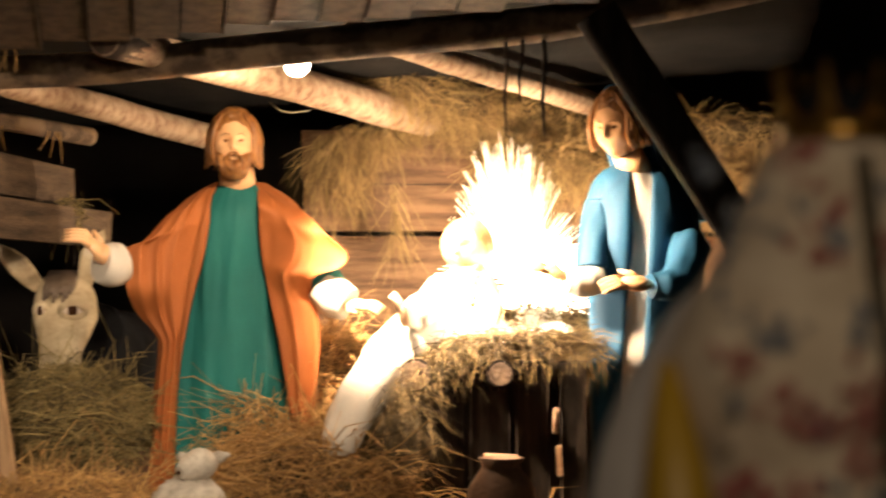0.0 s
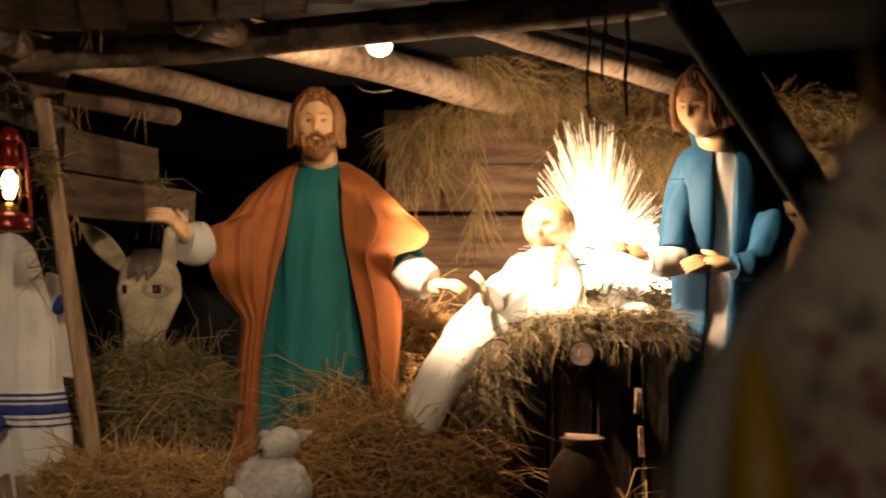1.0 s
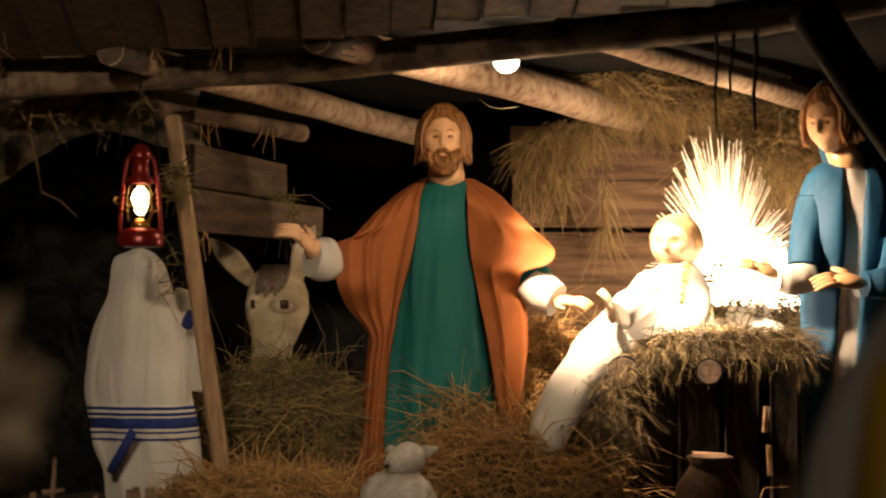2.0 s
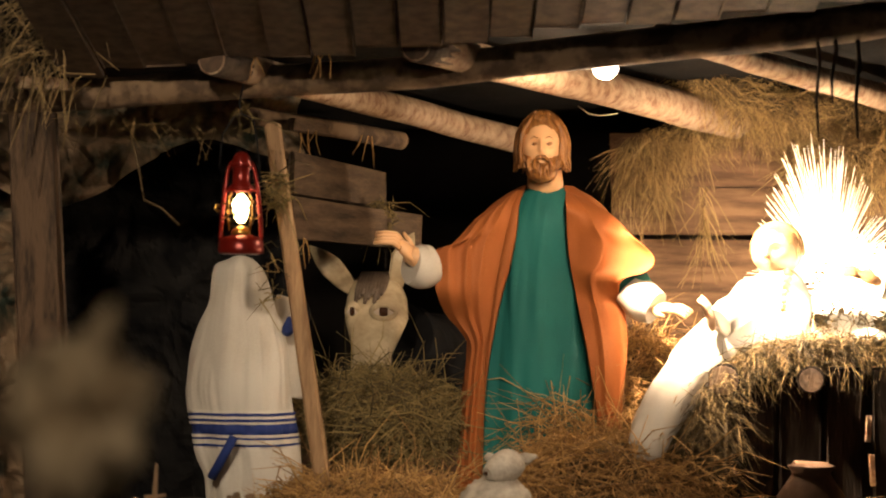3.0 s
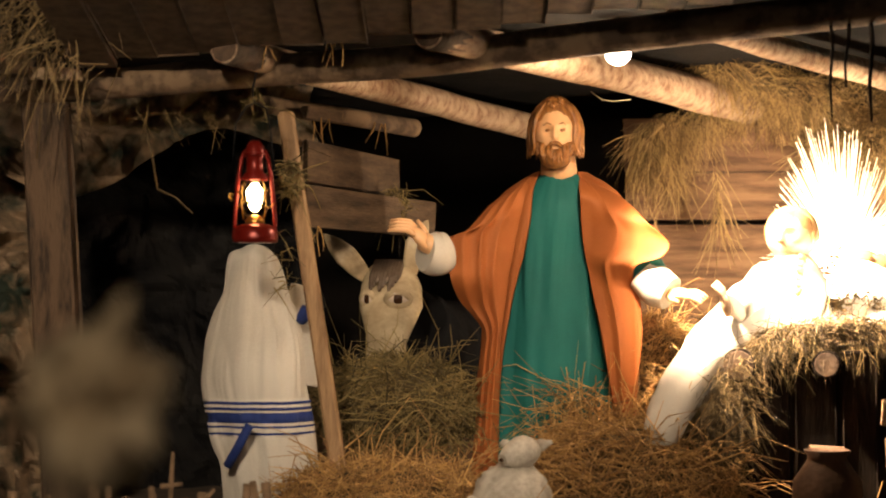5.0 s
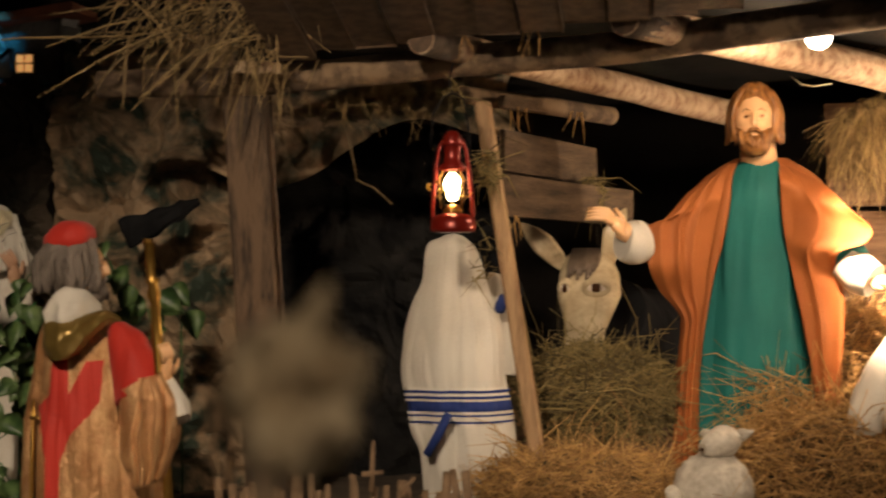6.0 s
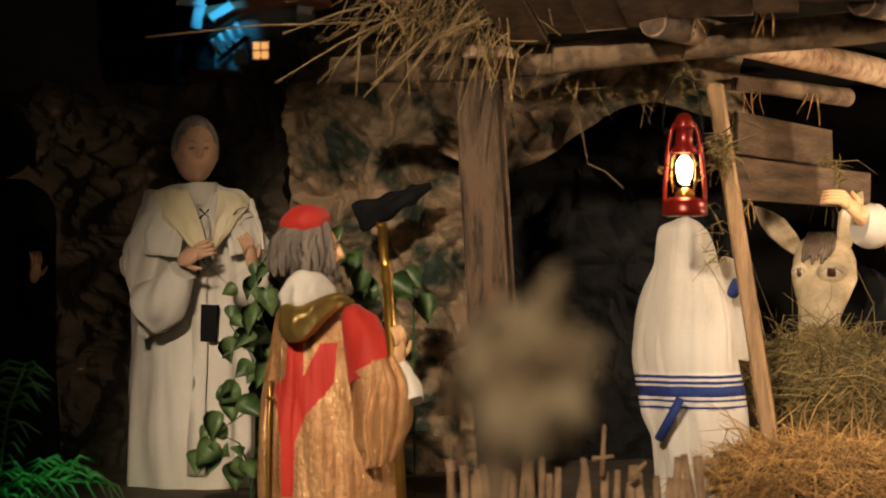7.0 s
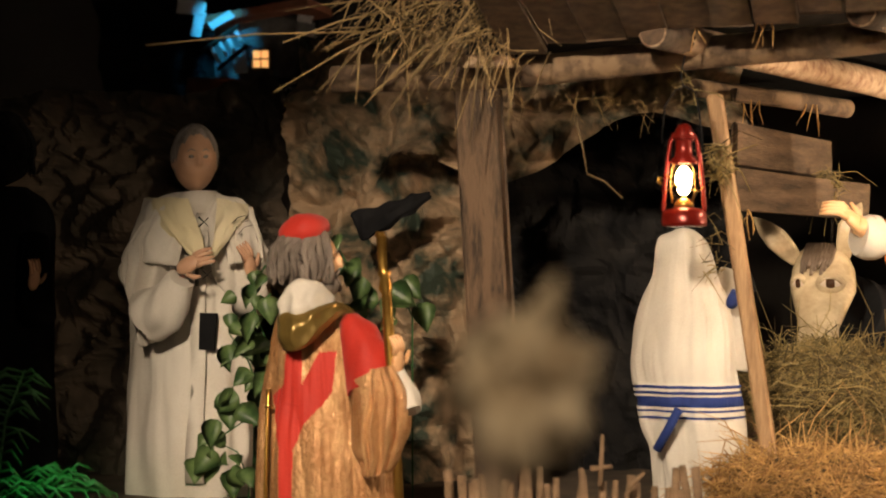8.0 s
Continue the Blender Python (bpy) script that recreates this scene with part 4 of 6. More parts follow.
# the red forked cross woven into the back of the chasuble
cx, cy, u = (-1.583, 5.215, 1.153)[0], (-1.583, 5.215, 1.153)[2], 0.0016


def woven(x, y):
    """x to the side of the middle, y below the shoulder line: inside the forked cross or not."""
    edge = [(-76, -79), (-51, -79), (-48, -17), (-18, -75), (13, -78), (9, -4), (-43, 54), (-61, 99), (-64, 200), (-88, 200), (-88, 95), (-113, 4), (-84, -17)]
    inside = False
    for (xa, ya), (xb, yb) in zip(edge, edge[1:] + edge[:1]):
        if (ya > y) != (yb > y) and x < xa + (y - ya) * (xb - xa) / (yb - ya):
            inside = not inside
    return inside


for i, f in enumerate(s.f):
    m = np.mean([s.v[k] for k in f], axis=0)
    if m[1] < rings[110][1] and woven((m[0] - cx) / u, (cy - m[2]) / u):
        s.m[i] = 1
# bands laid a few millimetres proud of a robe
def strip(shape, pts, w, mat):
    pts = [Vector(p) for p in pts]
    rows = []
    for i, p in enumerate(pts):
        d = (pts[min(i + 1, len(pts) - 1)] - pts[max(i - 1, 0)]).normalized()
        x = d.cross(Vector((0, 1, 0))).normalized() * w[i] / 2
        y = Vector((0, 0.006, 0))
        rows.append([p - x - y, p + x - y, p + x + y, p - x + y])
    shape.grid(rows, mat, smooth=True)


def on_robe(rings, z, x, off=0.008, depth=0.72):
    """A place on the front of a lofted robe at height z and sideways offset x."""
    i = max([j for j in range(len(rings) - 1) if rings[j][2] >= z] or [0])
    a, b = rings[i], rings[i + 1]
    k = (a[2] - z) / (a[2] - b[2])
    c = [a[q] * (1 - k) + b[q] * k for q in range(4)]
    u = max(-0.97, min(0.97, x / c[3]))
    return (c[0] + x, c[1] - c[3] * depth * math.sqrt(1 - u * u) * 1.03 - off, z)


s.tube([(-1.536, 5.302, 1.366), (-1.491, 5.273, 1.302), (-1.463, 5.260, 1.232), (-1.446, 5.244, 1.169)], [0.0356, 0.0615, 0.0713, 0.0777], 20, 1)
s.tube([(-1.446, 5.244, 1.211), (-1.428, 5.239, 1.154), (-1.420, 5.231, 1.075), (-1.443, 5.245, 0.993), (-1.476, 5.278, 0.958)], [0.0745, 0.0826, 0.0842, 0.0680, 0.0259], 22, 0, rough=0.05)
u = 0.0016
panel(s, [(-1.451, 5.2, 1.227), (-1.462, 5.17, 1.134), (-1.475, 5.17, 1.023), (-1.467, 5.2, 0.918)], [(-1.379, 5.19, 1.244), (-1.341, 5.18, 1.167), (-1.339, 5.18, 1.064), (-1.388, 5.2, 0.943)], 0, 0.045, 0.014, 4, 0.006, 0.8)
zz = [(-1.597, 5.263, 1.166)[2], (-1.597, 5.263, 0.666)[2]]
strip(s, [on_robe(rings, zz[0] + (zz[1] - zz[0]) * k / 24, (-86 - 8 * k / 24) * u, 0.014) for k in range(25)], [6 * u] * 25, 4)
strip(s, [on_robe(rings, zz[0] - 0.05, (-94 + 20 * k / 4) * u, 0.018) for k in range(5)], [5 * u] * 5, 4)
s.tube([(-1.398, 5.237, 1.234), (-1.353, 5.228, 1.156), (-1.330, 5.213, 1.109)], [0.0286, 0.0445, 0.0382], 14, 2)
palm(s, (-1.371, 5.223, 1.219), (-1.363, 5.204, 1.315), 0.0700, 3, (1, -0.4, 0))
s.tube([(-1.712, 5.332, 1.374), (-1.669, 5.304, 1.399), (-1.607, 5.323, 1.407)], [0.0429, 0.0561, 0.0429], 14, 2)
drape(s, [((-1.725, 5.223, 1.383), (-1.722, 5.224, 1.302), 0.0162), ((-1.688, 5.193, 1.390), (-1.676, 5.176, 1.279), 0.0292), ((-1.642, 5.186, 1.390), (-1.627, 5.170, 1.289), 0.0324), ((-1.594, 5.201, 1.406), (-1.581, 5.195, 1.339), 0.0292), ((-1.553, 5.255, 1.418), (-1.541, 5.248, 1.383), 0.0227), ((-1.536, 5.323, 1.398), (-1.529, 5.325, 1.375), 0.0130)], 6, 30, 0.1, 2)
drape(s, [((-1.715, 5.226, 1.425), (-1.709, 5.228, 1.367), 0.0162), ((-1.676, 5.218, 1.470), (-1.660, 5.201, 1.364), 0.0389), ((-1.618, 5.236, 1.470), (-1.609, 5.218, 1.383), 0.0421), ((-1.580, 5.289, 1.434), (-1.580, 5.289, 1.401), 0.0130)], 2, 30, 0.05)
head(s, (-1.667, 5.325, 1.535), 0.150, 0.1939, 3, 5, yaw=112, long_hair=True, beard=True)
s.ball((-1.676, 5.31, 1.623), (0.070, 0.080, 0.050), 1, rot("Y", -14), 22, 12)
statue(s, "statue", [BROCADE, RED, WHITE, SKIN, GOLD, GREYHAIR, OLIVEGOLD], ((-1.618, 5.361, 0.815)[0], (-1.618, 5.361, 0.815)[1], FLOOR), "bishop statue with red skullcap and gold-orange chasuble, turned away", crease=0.014)

# staff
s = Shape()
s.tube([(-1.420, 5.210, 1.600), (-1.419, 5.210, 1.616)], [0.0143, 0.0127], 12, 0)
s.tube([(-1.416, 5.211, 1.604), (-1.411, 5.212, 1.508), (-1.408, 5.213, 1.499), (-1.407, 5.214, 1.489), (-1.405, 5.214, 1.457), (-1.402, 5.215, 1.441), (-1.396, 5.216, 1.330), (-1.378, 5.221, 1.060), (-1.359, 5.226, 0.680)], [0.0159, 0.0127, 0.0207, 0.0143, 0.0207, 0.0143, 0.0159, 0.0143, 0.0143], 12, 0)
s.object("crozier_staff", GOLD, origin=((-1.359, 5.226, 0.680)[0], (-1.359, 5.226, 0.680)[1], FLOOR), label="turned gold-varnished staff upright beside the bishop statue", category="staff")

# priest in a white habit with a cream cowl
s = Shape()
rings = smooth_rings([(*(-2.327, 6.176, 1.777), 0.0739), (*(-2.331, 6.175, 1.734), 0.1555), (*(-2.336, 6.173, 1.622), 0.2021), (*(-2.345, 6.170, 1.430), 0.2099), (*(-2.344, 6.170, 1.199), 0.2177), (*(-2.353, 6.166, 0.891), 0.2254), (*(-2.353, 6.166, 0.507), 0.2332)], 36)
loft(s, rings, 0, 110, 0.09, 8, seed=7, depth=0.6)
for edge_in, edge_out in (([(-2.304, 6.03, 1.752), (-2.267, 5.99, 1.684), (-2.234, 5.96, 1.609), (-2.212, 5.945, 1.54)], [(-2.473, 6.09, 1.756), (-2.432, 6.02, 1.7), (-2.356, 5.97, 1.634), (-2.238, 5.95, 1.54)]),
                          ([(-2.215, 6.05, 1.751), (-2.201, 6.0, 1.684), (-2.198, 5.97, 1.618), (-2.2, 5.945, 1.553)], [(-2.125, 6.12, 1.73), (-2.108, 6.05, 1.685), (-2.135, 5.98, 1.627), (-2.183, 5.95, 1.553)])):
    panel(s, edge_in, edge_out, 1, 0.02, 0.006, 2, 0.005, 1.0, 30, 30)
# white cape over the upper arms
panel(s, [(-2.323, 6.06, 1.749), (-2.31, 6.0, 1.657), (-2.305, 5.96, 1.581), (-2.313, 5.94, 1.525)], [(-2.489, 6.1, 1.752), (-2.493, 6.02, 1.668), (-2.505, 5.98, 1.601), (-2.516, 5.96, 1.552)], 0, 0.03, 0.010, 3, 0.005, 2.0, 40, 34)
panel(s, [(-2.22, 6.08, 1.749), (-2.185, 6.02, 1.656), (-2.162, 5.99, 1.581), (-2.15, 5.98, 1.525)], [(-2.116, 6.13, 1.723), (-2.079, 6.08, 1.657), (-2.053, 6.05, 1.6), (-2.045, 6.05, 1.547)], 0, 0.03, 0.010, 3, 0.005, 0.5, 40, 34)
for k in range(3):
    s.tube([Vector(q) + Vector((0.012 * k, -0.045, -0.016 * k)) for q in ((-2.137, 6.03, 1.66), (-2.117, 6.03, 1.682), (-2.089, 6.04, 1.69))], 0.0035, 6, 4)
drape(s, [((-2.348, 6.061, 1.749), (-2.362, 6.056, 1.393), 0.0651), ((-2.407, 6.038, 1.723), (-2.399, 6.009, 1.288), 0.0689), ((-2.455, 5.986, 1.661), (-2.423, 5.967, 1.259), 0.0689), ((-2.484, 5.942, 1.589), (-2.435, 5.940, 1.271), 0.0536), ((-2.497, 5.915, 1.548), (-2.456, 5.932, 1.395), 0.0383)], 0, 30, 0.14, 1)
s.tube([(-2.404, 5.931, 1.358), (-2.331, 5.907, 1.395), (-2.269, 5.877, 1.484)], [0.0942, 0.0792, 0.0490], 18, 0, rough=0.03)
palm(s, (-2.272, 5.855, 1.510), (-2.163, 5.853, 1.565), 0.0816, 2, (0, -1, 0.4))
drape(s, [((-2.239, 6.102, 1.750), (-2.210, 6.113, 1.430), 0.0651), ((-2.164, 6.119, 1.719), (-2.133, 6.098, 1.355), 0.0498), ((-2.101, 6.109, 1.658), (-2.080, 6.084, 1.356), 0.0421), ((-2.059, 6.102, 1.582), (-2.059, 6.081, 1.431), 0.0421)], 0, 30, 0.14, 3)
s.tube([(-2.095, 6.069, 1.394), (-2.075, 6.012, 1.460)], [0.0689, 0.0498], 16, 0)
palm(s, (-2.069, 5.993, 1.491), (-2.077, 5.948, 1.595), 0.0742, 2, (1, -0.4, 0))
s.tube([(-2.309, 6.140, 1.689), (-2.313, 6.139, 1.779)], [0.0777, 0.0661], 16, 0)
head(s, (-2.308, 6.098, 1.880), 0.146, 0.2259, 2, 3, eye=5, yaw=30, long_hair=False)
u = 0.0019
zt = (-2.256, 5.989, 1.703)[2]
strip(s, [on_robe(rings, zt - 0.06 * k, 38 * u, 0.012, 0.6) for k in range(16)], [30 * u] * 16, 0)
for p in ((-2.207, 5.915, 1.667), (-2.175, 5.86, 1.494)):
    p = Vector(p)
    for k in (-1, 1):
        s.tube([p + Vector((-10 * u, 0, -9 * u * k)), p + Vector((10 * u, 0, 9 * u * k))], 3 * u, 6, 4)
p = Vector(on_robe(rings, (-2.183, 5.910, 1.304)[2], 56 * u, 0.02, 0.6))
s.box(p, (26 * u, 0.012, 62 * u), 4, rot("Y", 3))
s.tube([on_robe(rings, zt - 0.01, -8 * u, 0.02, 0.6), on_robe(rings, zt - 0.12, 18 * u, 0.03, 0.6), on_robe(rings, zt - 0.16, 42 * u, 0.035, 0.6), on_robe(rings, zt - 0.12, 56 * u, 0.03, 0.6), on_robe(rings, zt - 0.01, 70 * u, 0.02, 0.6)], 1.6 * u, 6, 5)
p = Vector(on_robe(rings, zt - 0.2, 43 * u, 0.06, 0.6))
s.box(p, (5 * u, 0.01, 50 * u), 5)
s.box(p + Vector((0, 0, 8 * u)), (24 * u, 0.009, 5 * u), 5)
statue(s, "statue", [WHITE, CREAM, SKINDARK, WHITEHAIR, BLACK, BRAID], ((-2.353, 6.166, 0.699)[0], (-2.353, 6.166, 0.699)[1], FLOOR), "grey-haired priest statue in white habit with cream cowl, praying", crease=0.013)

# dark robed statue at the edge of the group
s = Shape()
rings = smooth_rings([(*(-2.958, 6.011, 1.796), 0.0789), (*(-2.962, 6.010, 1.719), 0.1578), (*(-2.966, 6.008, 1.469), 0.1776), (*(-2.965, 6.008, 0.509), 0.1973)], 16)
loft(s, rings, 0, 50, 0.04, 8, seed=8)
s.tube([(-2.831, 5.962, 1.621), (-2.784, 5.874, 1.357), (-2.745, 5.782, 1.424)], [0.0583, 0.0661, 0.0421], 12, 0)
palm(s, (-2.739, 5.762, 1.448), (-2.721, 5.749, 1.540), 0.0641, 1, (1, -0.5, 0))
# skin and hair take the robe's black: the head's darkness as colour
head(s, (-2.944, 5.974, 1.909), 0.1633, 0.2254, 0, 0, yaw=30)
statue(s, "statue", [BLACK, SKINDARK], ((-2.965, 6.008, 0.701)[0], (-2.965, 6.008, 0.701)[1], FLOOR), "statue in a black robe with one raised palm, head blackened for darkness")

# small crowned statue in a floral cloak on a stand, close to the visitor
s = Shape()
cl = smooth_rings([(*(0.714, 1.868, 1.658), 0.0353), (*(0.714, 1.868, 1.651), 0.0813), (*(0.713, 1.868, 1.572), 0.1207), (*(0.713, 1.869, 1.492), 0.1649), (*(0.715, 1.868, 1.434), 0.1914), (*(0.717, 1.867, 1.365), 0.1767), (*(0.727, 1.863, 1.296), 0.1678), (*(0.725, 1.864, 1.057), 0.1885)], 44)
loft(s, cl, 0, 110, 0.022, 9, seed=3, depth=0.7)
# white lined inner robe and yellow satin below the cloak
inner = smooth_rings([(*(0.640, 1.958, 1.534), 0.0353), (*(0.617, 1.965, 1.480), 0.0677), (*(0.594, 1.972, 1.396), 0.0942), (*(0.582, 1.976, 1.287), 0.1148), (*(0.580, 1.977, 1.038), 0.1237)], 20)
loft(s, inner, 5, 60, 0.03, 7, seed=9, depth=0.5)
s.tube([(0.519, 1.859, 1.436), (0.516, 1.829, 1.371), (0.516, 1.808, 1.296), (0.520, 1.807, 1.187)], [0.0082, 0.0236, 0.0353, 0.0412], 14, 4)
random.seed(12)


def on_cloak(x, y, off=0.004):
    """A place on the front of the cloak at x metres beside its middle and height y."""
    return Vector(on_robe(cl, y, x, off, 0.7))


zt, zl = (0.714, 1.868, 1.636)[2], (0.711, 1.870, 1.228)[2]
for _ in range(84):
    z = random.uniform(zl, zt)
    x = random.uniform(-0.16, 0.12)
    big = random.random() < 0.35
    for k in range(9 if big else 4):
        a = random.uniform(0, 6.28)
        d = random.uniform(0, 0.026 if big else 0.018)
        p = on_cloak(max(-0.165, min(0.165, x + math.cos(a) * d)), z + math.sin(a) * d, 0.0035)
        s.ball(p, (random.uniform(0.005, 0.010) if big else random.uniform(0.003, 0.006), 0.003, random.uniform(0.004, 0.008)), 1 if big else 2, rot("Y", random.uniform(0, 180)), 8, 5)
for x in (-0.022, 0.07):
    strip(s, [on_cloak(x * (0.5 + 0.5 * i / 20), zt - (zt - zl) * i / 20 + 0.005, 0.006) for i in range(21)], [0.014] * 21, 3)
for i in range(90):
    k = i / 90
    p = on_cloak(-0.165 + 0.03 * k + random.uniform(-0.008, 0.008), (0.712, 1.869, 1.434)[2] - 0.22 * k + random.uniform(-0.005, 0.005), 0.006)
    s.ball(p, random.uniform(0.0012, 0.0028), 6, None, 6, 4)
# crown: band, points, arches and beads
c = Vector((0.709, 1.870, 1.666))
R = 0.0601
s.grid([[c + Vector((math.sin(a) * R * q, -math.cos(a) * R * q, z)) for a in np.linspace(0, 2 * math.pi, 40, endpoint=False)] for q, z in ((0.98, -0.010), (1.03, -0.010), (1.05, 0.0), (1.02, 0.012), (0.96, 0.012))], 7)
for i in range(8):
    a0 = 2 * math.pi * i / 8 + 0.2
    def rim(a, z, q=1.0):
        return c + Vector((math.sin(a) * R * q, -math.cos(a) * R * q, z))
    s.grid([[rim(a0 - 0.36, 0.008), rim(a0 + 0.36, 0.008), rim(a0 + 0.36, 0.008, 0.95), rim(a0 - 0.36, 0.008, 0.95)], [rim(a0 - 0.12, 0.024, 1.05), rim(a0 + 0.12, 0.024, 1.05), rim(a0 + 0.12, 0.024, 1.0), rim(a0 - 0.12, 0.024, 1.0)], [rim(a0 - 0.02, 0.060, 1.14), rim(a0 + 0.02, 0.060, 1.14), rim(a0 + 0.02, 0.060, 1.11), rim(a0 - 0.02, 0.060, 1.11)]], 7, smooth=False)
    s.ball(rim(a0, 0.062, 1.13), 0.004, 7, None, 8, 6)
    s.ball(rim(a0, 0.018, 1.05), 0.006, 7, None, 8, 6)
# black ball added for the darkness inside the crown
s.ball(c + Vector((0, 0, 0.02)), (R * 0.9, R * 0.9, 0.03), 8, None, 20, 10)
foot = (0.725, 1.864, 1.057)
statue(s, "crowned_statue", [FLORAL, FLORAL_PINK, FLORAL_BLUE, BRAID, YELLOW, GREYCLOTH, SEQUIN, GOLD, BLACK], foot, "small statue in a floral cloak and gold crown on a plinth", crease=0.002)
s = Shape()
s.tube([(foot[0] - 0.06, foot[1], 0), (foot[0] - 0.06, foot[1], 0.06), (foot[0] - 0.06, foot[1], foot[2] - 0.05), (foot[0] - 0.06, foot[1], foot[2])], [0.24, 0.20, 0.20, 0.25], 24, 0)
s.object("plinth", DARKWOOD, origin=(foot[0] - 0.06, foot[1], 0), label="dark wooden plinth under the crowned statue", category="plinth")

# ---- manger, rays and hay ----
m = root("manger", (1.092, 6.001, 0.818), "rustic manger of logs and boards blackened for shade, heaped with hay", "manger")
# front boards stand for the dark hollow under the hay
fx = [((0.804, 5.996, 1.139), 60), ((0.943, 5.966, 1.105), 84), ((1.092, 5.951, 1.106), 78), ((1.219, 5.916, 1.108), 64), ((1.349, 5.898, 1.108), 52)]
for p, w in fx:
    top = (0.979, 5.970, 1.300)[2] - (0.05 if p[0] < 0.9 else 0)
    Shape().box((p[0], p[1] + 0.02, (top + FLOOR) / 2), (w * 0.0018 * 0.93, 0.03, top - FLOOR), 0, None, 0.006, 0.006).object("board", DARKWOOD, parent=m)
# black backing added so nothing lit shows through the board gaps
Shape().box(((1.092, 6.001, 1.067)[0], 6.02, (FLOOR + (1.092, 6.001, 1.277)[2]) / 2), (0.6646, 0.03, (1.092, 6.001, 1.277)[2] - FLOOR), 0, None, 0, 0.004).object("shade_backing", DARKWOOD, parent=m)
for p, q, r in (((1.108, 5.876, 1.264), (1.257, 6.581, 1.256), 0.0424), ((0.850, 5.940, 1.259), (1.007, 6.624, 1.254), 0.0530)):
    s = Shape()
    s.tube([p, Vector(p).lerp(Vector(q), 0.5), q], [r, r * 1.05, r], 16, 0, rough=0.04)
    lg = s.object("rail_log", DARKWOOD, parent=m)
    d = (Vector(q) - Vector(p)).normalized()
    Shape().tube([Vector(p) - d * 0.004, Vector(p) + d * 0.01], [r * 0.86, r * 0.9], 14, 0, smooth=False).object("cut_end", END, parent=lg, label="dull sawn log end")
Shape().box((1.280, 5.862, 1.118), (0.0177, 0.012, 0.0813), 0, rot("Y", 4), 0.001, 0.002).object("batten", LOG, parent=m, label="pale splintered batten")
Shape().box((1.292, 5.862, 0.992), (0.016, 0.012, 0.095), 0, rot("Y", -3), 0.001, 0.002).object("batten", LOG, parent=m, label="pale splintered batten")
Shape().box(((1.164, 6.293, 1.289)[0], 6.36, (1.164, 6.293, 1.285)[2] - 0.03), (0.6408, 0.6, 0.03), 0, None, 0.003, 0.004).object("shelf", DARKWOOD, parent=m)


def swath(name, path, width, n, material, label, length=0.12, seed=1, drop=0.6, thick=0.0023, core=0.75):
    """Hay lying along a line of places, with a lumpy core darkened as inner shade."""
    random.seed(seed)
    path = [Vector(p) for p in path]
    s = Shape()
    dense = [path[int(i)].lerp(path[min(int(i) + 1, len(path) - 1)], i - int(i)) for i in np.linspace(0, len(path) - 1.001, 26)]
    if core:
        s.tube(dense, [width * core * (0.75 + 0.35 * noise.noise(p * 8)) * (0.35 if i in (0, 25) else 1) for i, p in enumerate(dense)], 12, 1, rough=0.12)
    for _ in range(n):
        i = random.uniform(0, 24.99)
        p = dense[int(i)].lerp(dense[int(i) + 1], i % 1)
        u = Vector((random.gauss(0, 1), random.gauss(0, 1), random.gauss(0, 1))).normalized()
        d = Vector((random.gauss(0, 1), random.gauss(-0.25, 0.8), random.gauss(-drop, 0.7)))
        s.straw(p + u * width * random.uniform(0.6, 1.0), d, length * random.uniform(0.4, 1.4), thick * random.uniform(0.6, 1.3), droop=0.4)
    return s.object(name, [material, HAYCORE], origin=path[0], label=label, category="hay", kind="stuff")


swath("manger_hay", [(0.673, 5.942, 0.880), (0.727, 5.976, 1.106), (0.804, 5.996, 1.228), (0.949, 6.000, 1.325), (1.127, 5.985, 1.368), (1.431, 5.970, 1.352)], 0.050, 4600, MANGERHAY, "dull hay arching over the manger edge and spilling down, darkened for shade", 0.10, 21, 0.5, 0.0017)
swath("manger_hay", [(0.728, 5.956, 0.843), (0.774, 5.970, 1.035), (0.837, 5.972, 1.176)], 0.0777, 2300, MANGERHAY, "dull hay hanging at the manger side, darkened for shade", 0.11, 22, 0.9, 0.0017)
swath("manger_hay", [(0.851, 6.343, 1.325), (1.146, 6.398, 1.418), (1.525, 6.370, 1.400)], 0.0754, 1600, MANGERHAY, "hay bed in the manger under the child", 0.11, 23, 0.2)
# hay over the back wall, hanging in tufts
swath("loft_hay", [(0.704, 7.567, 2.093), (0.800, 7.558, 2.138), (0.977, 7.537, 2.160)], 0.0560, 760, LOFTHAY, "hay hanging over the top of the back wall", 0.15, 24, 1.6, 0.0016, 0.35)
swath("loft_hay", [(0.695, 7.518, 1.960), (0.783, 7.509, 1.982), (0.872, 7.500, 1.960)], 0.0671, 150, LOFTHAY, "hay tuft hanging before the back wall", 0.15, 25, 2.2, 0.0017, 0)
swath("loft_hay", [(0.980, 7.436, 1.968), (0.991, 7.434, 1.846), (0.980, 7.436, 1.714)], 0.0201, 60, LOFTHAY, "thin hay strand hanging before the back wall", 0.16, 26, 2.0, 0.002, 0)
swath("loft_hay", [(0.985, 7.687, 2.212), (1.255, 7.648, 2.278), (1.521, 7.599, 2.264), (1.827, 7.532, 2.192), (2.251, 7.416, 2.163), (2.637, 7.288, 2.132)], 0.0952, 4600, LOFTHAY, "hay piled under the roof over the back wall", 0.13, 27, 0.6, 0.0015)
swath("loft_hay", [(1.405, 7.469, 2.050), (1.642, 7.420, 2.059), (1.918, 7.354, 2.001), (2.288, 7.247, 1.952)], 0.0895, 3000, LOFTHAY, "bright hay behind the rays", 0.16, 28, 0.6, 0.0016)
